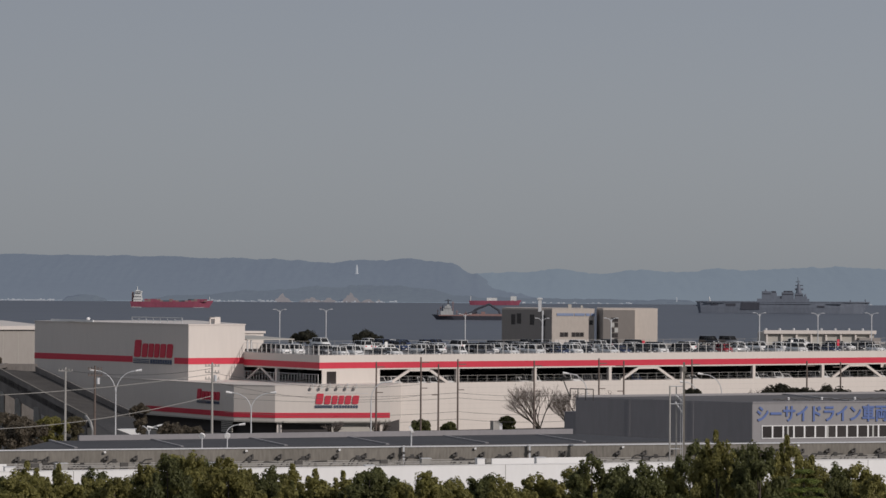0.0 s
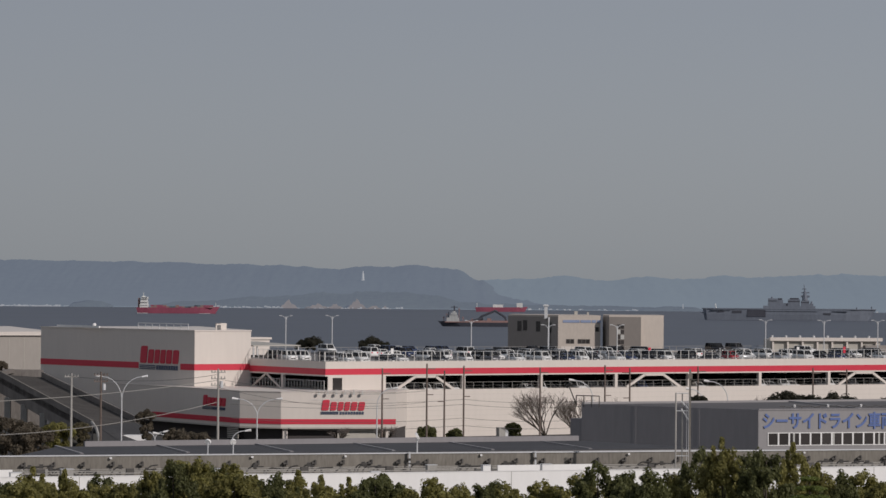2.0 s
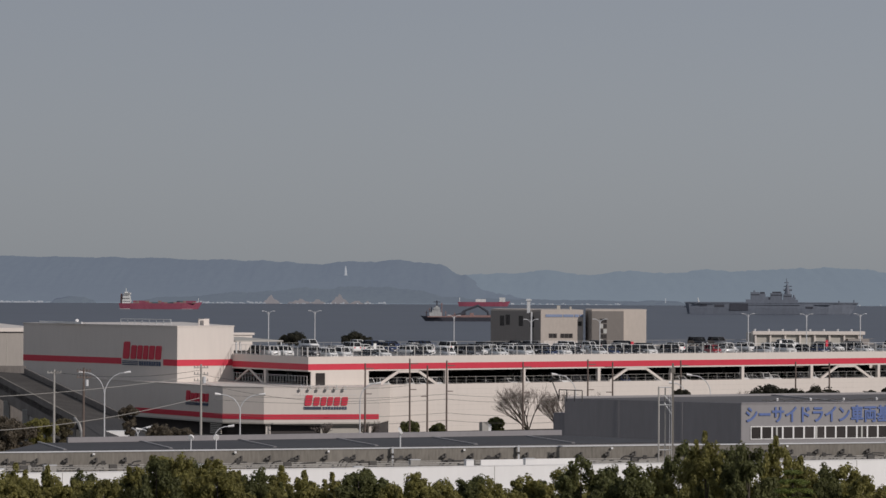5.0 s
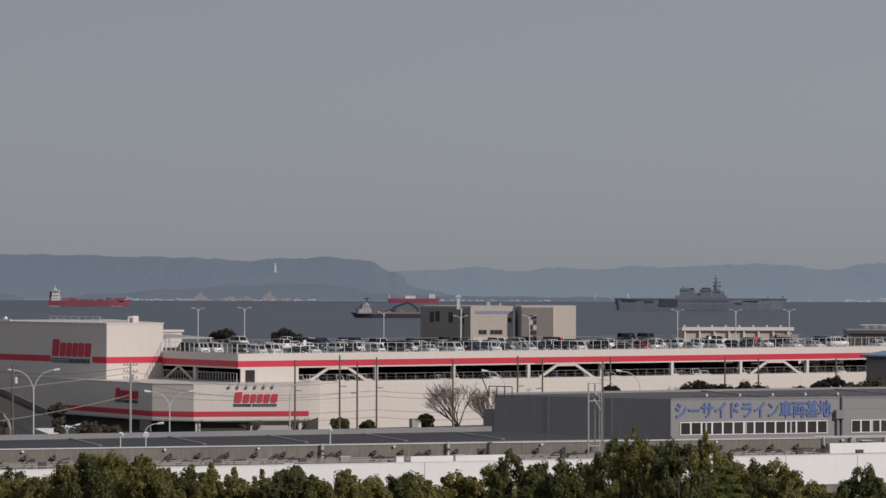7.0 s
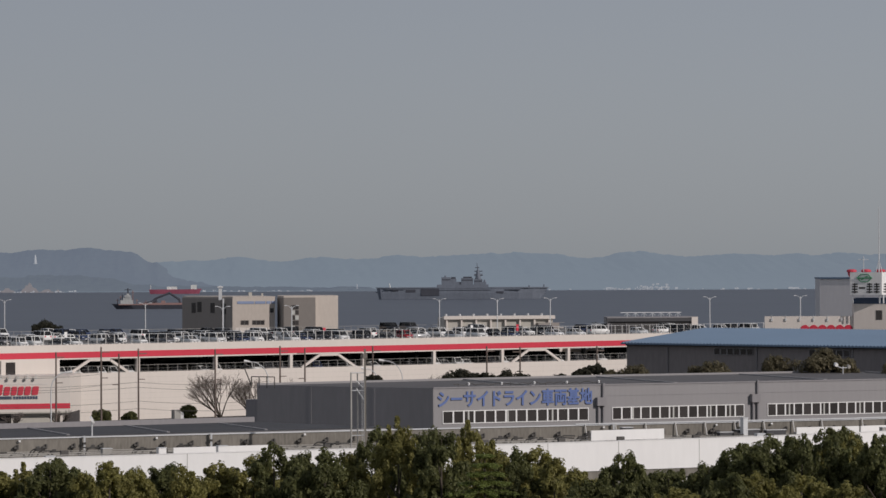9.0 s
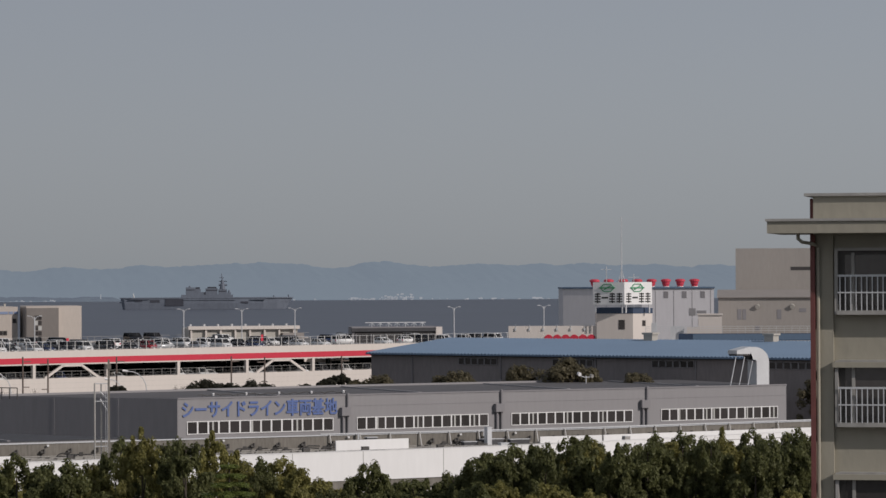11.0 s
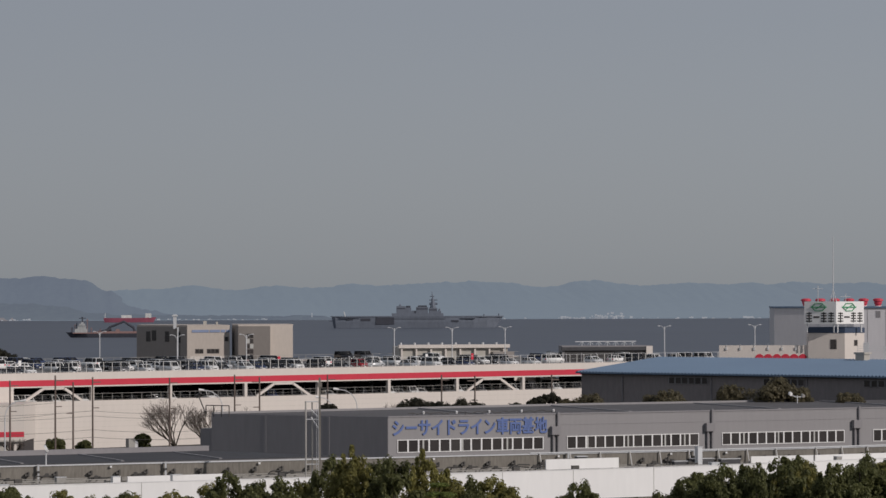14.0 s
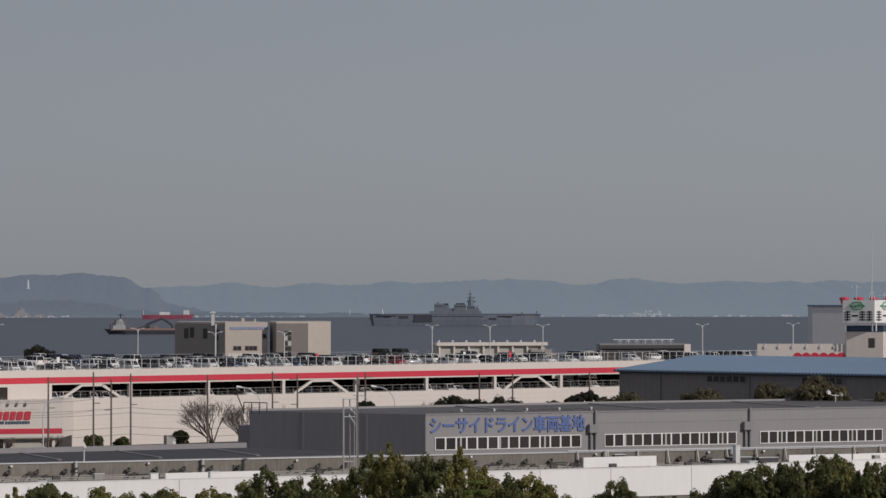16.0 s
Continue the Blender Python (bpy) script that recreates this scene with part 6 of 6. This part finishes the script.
SEA = -3.0
carrier = thing("warship", pose(316, 3150, SEA, 0, 0, -4), "grey flat-decked naval ship with an island and mast", "ship")
bm, rows = bmesh.new(), []
for x, wide, foot in ((-80, 8.2, 2.5), (-77, 9.8, 1.2), (-60, 11.2, 0), (-20, 11.6, 0), (30, 11.4, 0), (52, 10, 0), (66, 7.4, -1.5), (75, 4.6, -4.5), (80, 2.2, -7.5)):
    rows.append([bm.verts.new(c) for c in ((x + foot, -wide * 0.9, -1.5), (x + foot * 0.5, -wide * 0.99, 5.5), (x, -wide, 10.2), (x, wide, 10.2), (x + foot * 0.5, wide * 0.99, 5.5), (x + foot, wide * 0.9, -1.5))])
for p, q in zip(rows, rows[1:]):
    for i in range(6):
        bm.faces.new((p[i], q[i], q[(i + 1) % 6], p[(i + 1) % 6]))
bm.faces.new(rows[0]), bm.faces.new(rows[-1][::-1])
part("hull", bm, HULL_GREY, carrier)
bm = bmesh.new()
prism(bm, [(-81, -9), (-70, -11.9), (30, -11.8), (60, -10), (78, -5), (80.5, -3), (80.5, 3), (60, 11), (-70, 11.9), (-81, 9)], 10.2, 11.1)
part("flight_deck", bm, HULL_GREY, carrier)
# dark boxes on the hull stand in for shade in its openings
for c in ((-39, -22, -11.66, -11.0, 3.4, 9.8), (-53, -44, -11.42, -11.0, 6.4, 9.0), (-66, -60, -11.3, -10.8, 7.4, 9.0), (31, 38, -11.5, -11.0, 5.6, 7.2)):
    part("side_recess", B(c), HULL_BLACK, carrier, "dark patch for the shade in a side opening")
for c in ((-72, -54, -12.3, -11.0, 9.2, 9.6), (-22, 26, -12.2, -11.2, 8.6, 9.0), (40, 54, -12, -10, 8.8, 9.2)):
    part("side_ledge", B(c), HULL_GREY, carrier)
part("island", B((-24, 24, -10.5, -4, 11.1, 13.6), (-19.6, -11.3, -10, -4, 13.6, 20.4), (-11.3, -5.9, -9.6, -4.4, 13.6, 19.0), (-5.9, -1.3, -9.6, -4.4, 13.6, 16.2), (-1.3, 9.7, -10, -4, 13.6, 19.6), (10.6, 18.4, -9.6, -4.4, 13.6, 18.6), (18.4, 22, -9, -5, 13.6, 15.6)), HULL_GREY, carrier)
part("bridge_windows", B((-1, 9.4, -10.1, -9.9, 17.2, 18.2), (-19.2, -11.6, -10.1, -9.9, 17.6, 18.5), (-3, -1.6, -9.8, -9.5, 11.4, 15.6), (11, 18, -9.8, -9.5, 16.4, 17.2)), HULL_BLACK, carrier, "dark bridge windows")
part("funnel", B((-10.8, -6.6, -9, -5, 19.0, 20.6)), HULL_BLACK, carrier)
part("funnel", B((0.5, 8.6, -9, -5, 19.6, 20.9)), HULL_BLACK, carrier)
bm = bmesh.new()
rod(bm, (14.5, -7, 18.6), (14.2, -7, 27.5), 3.0, 8, 1.0), rod(bm, (14.2, -7, 27.5), (13.4, -7, 33.6), 0.6, 6, 0.2)
rod(bm, (11.0, -7, 26), (18.5, -7, 26), 0.5, 5), rod(bm, (11.6, -7, 29.4), (15.6, -7, 29.4), 0.45, 5), rod(bm, (10.8, -7, 22.6), (18.6, -7, 22.6), 1.0, 8)
part("mast", bm, HULL_GREY, carrier, "grey pyramid mast")
part("radar_dome", rod(rod(bmesh.new(), (-16, -7, 20.4), (-16, -7, 22), 1.3, 8, 0.6), (20.5, -7, 15.6), (20.5, -7, 18), 1.2, 8, 0.6), HULL_GREY, carrier)
part("stern_mast", rod(bmesh.new(), (-67.5, -9, 11), (-68.5, -9, 15), 0.7, 5, 0.4), SHIP_WHITE, carrier, "pale mast on the stern")
part("deck_gear", rod(rod(bmesh.new(), (62, -8, 11), (62, -8, 12.6), 0.7, 6), (76, -4, 11), (76, -4, 13.4), 0.6, 5), HULL_GREY, carrier)
part("stern_platform", B((-83, -78, -7, 7, 6.2, 7.0)), HULL_GREY, carrier)

box_ship = thing("container_ship", pose(-273.6, 3427, SEA, 0, 0, 0), "red-hulled container ship with a white bridge", "ship")
part("hull", hull(bmesh.new(), 84, 12, -0.8, 5.8, 4, 1.5, 1.2), HULL_RED, box_ship)
part("bridge", B((-38.5, -30, -4.8, 4.8, 5.8, 9.2), (-38, -30.6, -4.5, 4.5, 9.2, 12.2), (-37.4, -31, -4.2, 4.2, 12.2, 14.6), (-37, -30.4, -5.8, 5.8, 14.6, 16.4), (-36, -33, -2.5, 2.5, 16.4, 17.4)), SHIP_WHITE, box_ship)
part("bridge_windows", B((-36.6, -30.8, -5.9, -5.8, 15.2, 15.9), (-38, -30.8, -4.9, -4.8, 10.4, 10.9), (-38, -30.8, -4.9, -4.8, 7.4, 7.9)), HULL_BLACK, box_ship)
part("funnel", B((-40.5, -38.5, -2, 2, 5.8, 13.5), (-40.3, -38.7, -1.8, 1.8, 13.5, 15.4)), SHIP_BROWN, box_ship)
part("mast", rod(rod(bmesh.new(), (-35, 0, 17), (-35, 0, 21), 0.4, 5), (38, 0, 6), (38, 0, 11), 0.35, 5), SHIP_WHITE, box_ship)
part("wash", B((-41, -30, -6.6, -6.2, -0.4, 0.35), (22, 33, -6.6, -6.2, -0.4, 0.25)), SHIP_WHITE, box_ship, "white bow and stern wash")
rs = random.Random(9)
for k in range(20):
    x = -27.5 + 3.15 * k
    rows_up = 2 if k < 4 else rs.choice((1, 2)) if k < 15 else 2
    for j in range(rows_up):
        part("container", B((x, x + 3.0, -5, 5, 5.8 + 1.35 * j, 7.05 + 1.35 * j)), rs.choice((HULL_RED, SHIP_BROWN, HULL_BLACK, HULL_TEAL, HULL_TEAL) if 6 <= k < 16 else (HULL_RED, SHIP_BROWN, HULL_RED)), box_ship)

dred = thing("dredger", pose(25, 2475, SEA, 0, 0, 180), "black and brown dredger with crane arms and white bridge", "ship")
part("hull", hull(bmesh.new(), 66, 10, -0.8, 2.9, 3.5, 1.5, 1.0), HULL_BLACK, dred)
part("rail_band", B((-32, 28, -5.1, 5.1, 2.9, 3.6)), SHIP_BROWN, dred)
part("bridge", B((17.5, 26.5, -4, 4, 3.2, 6.4), (18.5, 24.5, -4, 4, 6.4, 8.4), (19, 23.5, -4.5, 4.5, 8.4, 10.0), (20, 22, -2, 2, 10.0, 11.2)), SHIP_GREY, dred)
bm = bmesh.new()
rod(bm, (21, 0, 10), (21, 0, 15), 0.5, 6), rod(bm, (25, 0, 3), (25, 0, 10.5), 0.35, 6), rod(bm, (18.5, 0, 14), (23.5, 0, 14), 0.25, 5)
part("mast", bm, HULL_BLACK, dred)
bm = bmesh.new()
for x, h in ((17.5, 13.5), (26.4, 9.6), (28.6, 7.4), (14.6, 7.2), (8, 6.2), (-24, 6.4), (-30, 7.5)):
    rod(bm, (x, -3, 3), (x, -3, h), 0.28, 5)
    rod(bm, (x - 1.1, -3, h - 1.2), (x + 1.1, -3, h - 1.2), 0.2, 4)
part("deck_mast", bm, SHIP_BROWN, dred)
part("bridge_windows", B((19.2, 23.3, -4.6, -4.5, 8.9, 9.6), (18.7, 24.3, -4.1, -4.0, 7.0, 7.5), (17.7, 26.3, -4.1, -4.0, 4.6, 5.1)), HULL_BLACK, dred)
part("hopper", B((-26, 13, -4, 4, 3.6, 4.4), (-6, -3, -4, 4, 4.4, 6)), SHIP_BROWN, dred)
bm = bmesh.new()
tube(bm, [(5, 0, 3.4), (1, 0, 7.5), (-9, 0, 11.5), (-16, 0, 7.0), (-17, 0, 4)], 0.9, 6)
tube(bm, [(9, 0, 3.4), (0, 0, 6.0)], 1.2, 6)
part("crane_arm", bm, HULL_BLACK, dred, "dark folded crane arm")
tank = thing("tanker", pose(62, 4000, SEA, 0, 0, 0), "red tanker with white bridge near the far shore", "ship")
part("hull", hull(bmesh.new(), 62, 9, -0.6, 5.2, 3, 1.5, 0.8), HULL_RED, tank)
part("bridge", B((18, 25, -3, 3, 5.2, 10.5)), SHIP_WHITE, tank)
part("deck_house", B((-10, 2, -3, 3, 5.2, 8.5)), SHIP_WHITE, tank)
part("mast", rod(bmesh.new(), (-29, 0, 4), (-29, 0, 10.5), 0.4, 5), SHIP_WHITE, tank)

# ---- far shore ----
statue = bmesh.new()
rod(statue, (0, 0, -6), (0, 0, 4.2), 3.4, 10, 2.6), rod(statue, (0, 0, 4.2), (0, 0, 12.5), 1.7, 8, 1.2), rod(statue, (0, 0, 12.5), (0, 0, 15.2), 0.9, 8, 0.6)
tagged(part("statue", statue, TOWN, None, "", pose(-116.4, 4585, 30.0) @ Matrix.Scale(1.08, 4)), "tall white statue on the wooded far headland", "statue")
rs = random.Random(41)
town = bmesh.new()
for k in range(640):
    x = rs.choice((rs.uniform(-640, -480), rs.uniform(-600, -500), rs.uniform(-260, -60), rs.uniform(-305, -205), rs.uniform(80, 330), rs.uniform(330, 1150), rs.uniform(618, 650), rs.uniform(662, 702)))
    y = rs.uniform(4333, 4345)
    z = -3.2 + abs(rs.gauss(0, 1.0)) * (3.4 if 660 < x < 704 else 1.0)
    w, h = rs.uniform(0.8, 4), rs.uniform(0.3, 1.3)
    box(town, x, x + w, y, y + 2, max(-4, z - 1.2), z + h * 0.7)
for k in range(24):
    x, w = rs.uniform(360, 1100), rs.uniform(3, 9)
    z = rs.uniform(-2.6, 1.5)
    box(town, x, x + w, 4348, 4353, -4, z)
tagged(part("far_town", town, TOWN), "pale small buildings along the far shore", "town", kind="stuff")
rs = random.Random(17)
for x, w, h in ((-205, 13, 12), (-168, 20, 7), (-146, 14, 7), (-118, 14, 13), (-96, 12, 6), (-82, 6, 5), (-180, 6, 4), (34, 24, 16)):
    bm = bmesh.new()
    y0, z0 = (4336, -4) if x < 0 else (4570, 6)
    pts = [(-w, 0)] + [(w * (-0.9 + 0.15 * k), max(0.1, (1 - abs(-0.9 + 0.15 * k)) * rs.uniform(0.75, 1.15))) for k in range(13)] + [(w, 0)]
    f = [bm.verts.new((x + a, y0, z0 + b * h)) for a, b in pts]
    g = [bm.verts.new((x + a, y0 + 14, z0 + b * h)) for a, b in pts]
    bm.faces.new(f), bm.faces.new(g[::-1])
    for i in range(len(pts)):
        j = (i + 1) % len(pts)
        bm.faces.new((f[i], g[i], g[j], f[j]))
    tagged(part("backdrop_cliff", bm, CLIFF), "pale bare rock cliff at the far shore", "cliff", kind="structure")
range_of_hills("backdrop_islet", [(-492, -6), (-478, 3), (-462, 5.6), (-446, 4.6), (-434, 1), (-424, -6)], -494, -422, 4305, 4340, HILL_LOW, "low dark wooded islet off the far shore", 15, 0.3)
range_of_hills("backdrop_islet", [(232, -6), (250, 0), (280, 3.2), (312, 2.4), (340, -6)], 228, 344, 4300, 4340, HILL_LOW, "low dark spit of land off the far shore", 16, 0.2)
beacon = rod(rod(bmesh.new(), (0, 0, -2), (0, 0, 8.5), 1.0, 8, 0.75), (0, 0, 8.5), (0, 0, 10), 1.0, 8, 0.5)
tagged(part("lighthouse", beacon, TOWN, None, "", pose(298, 4318, -1) @ Matrix.Scale(0.7, 4)), "small white lighthouse on the low spit of land", "lighthouse")
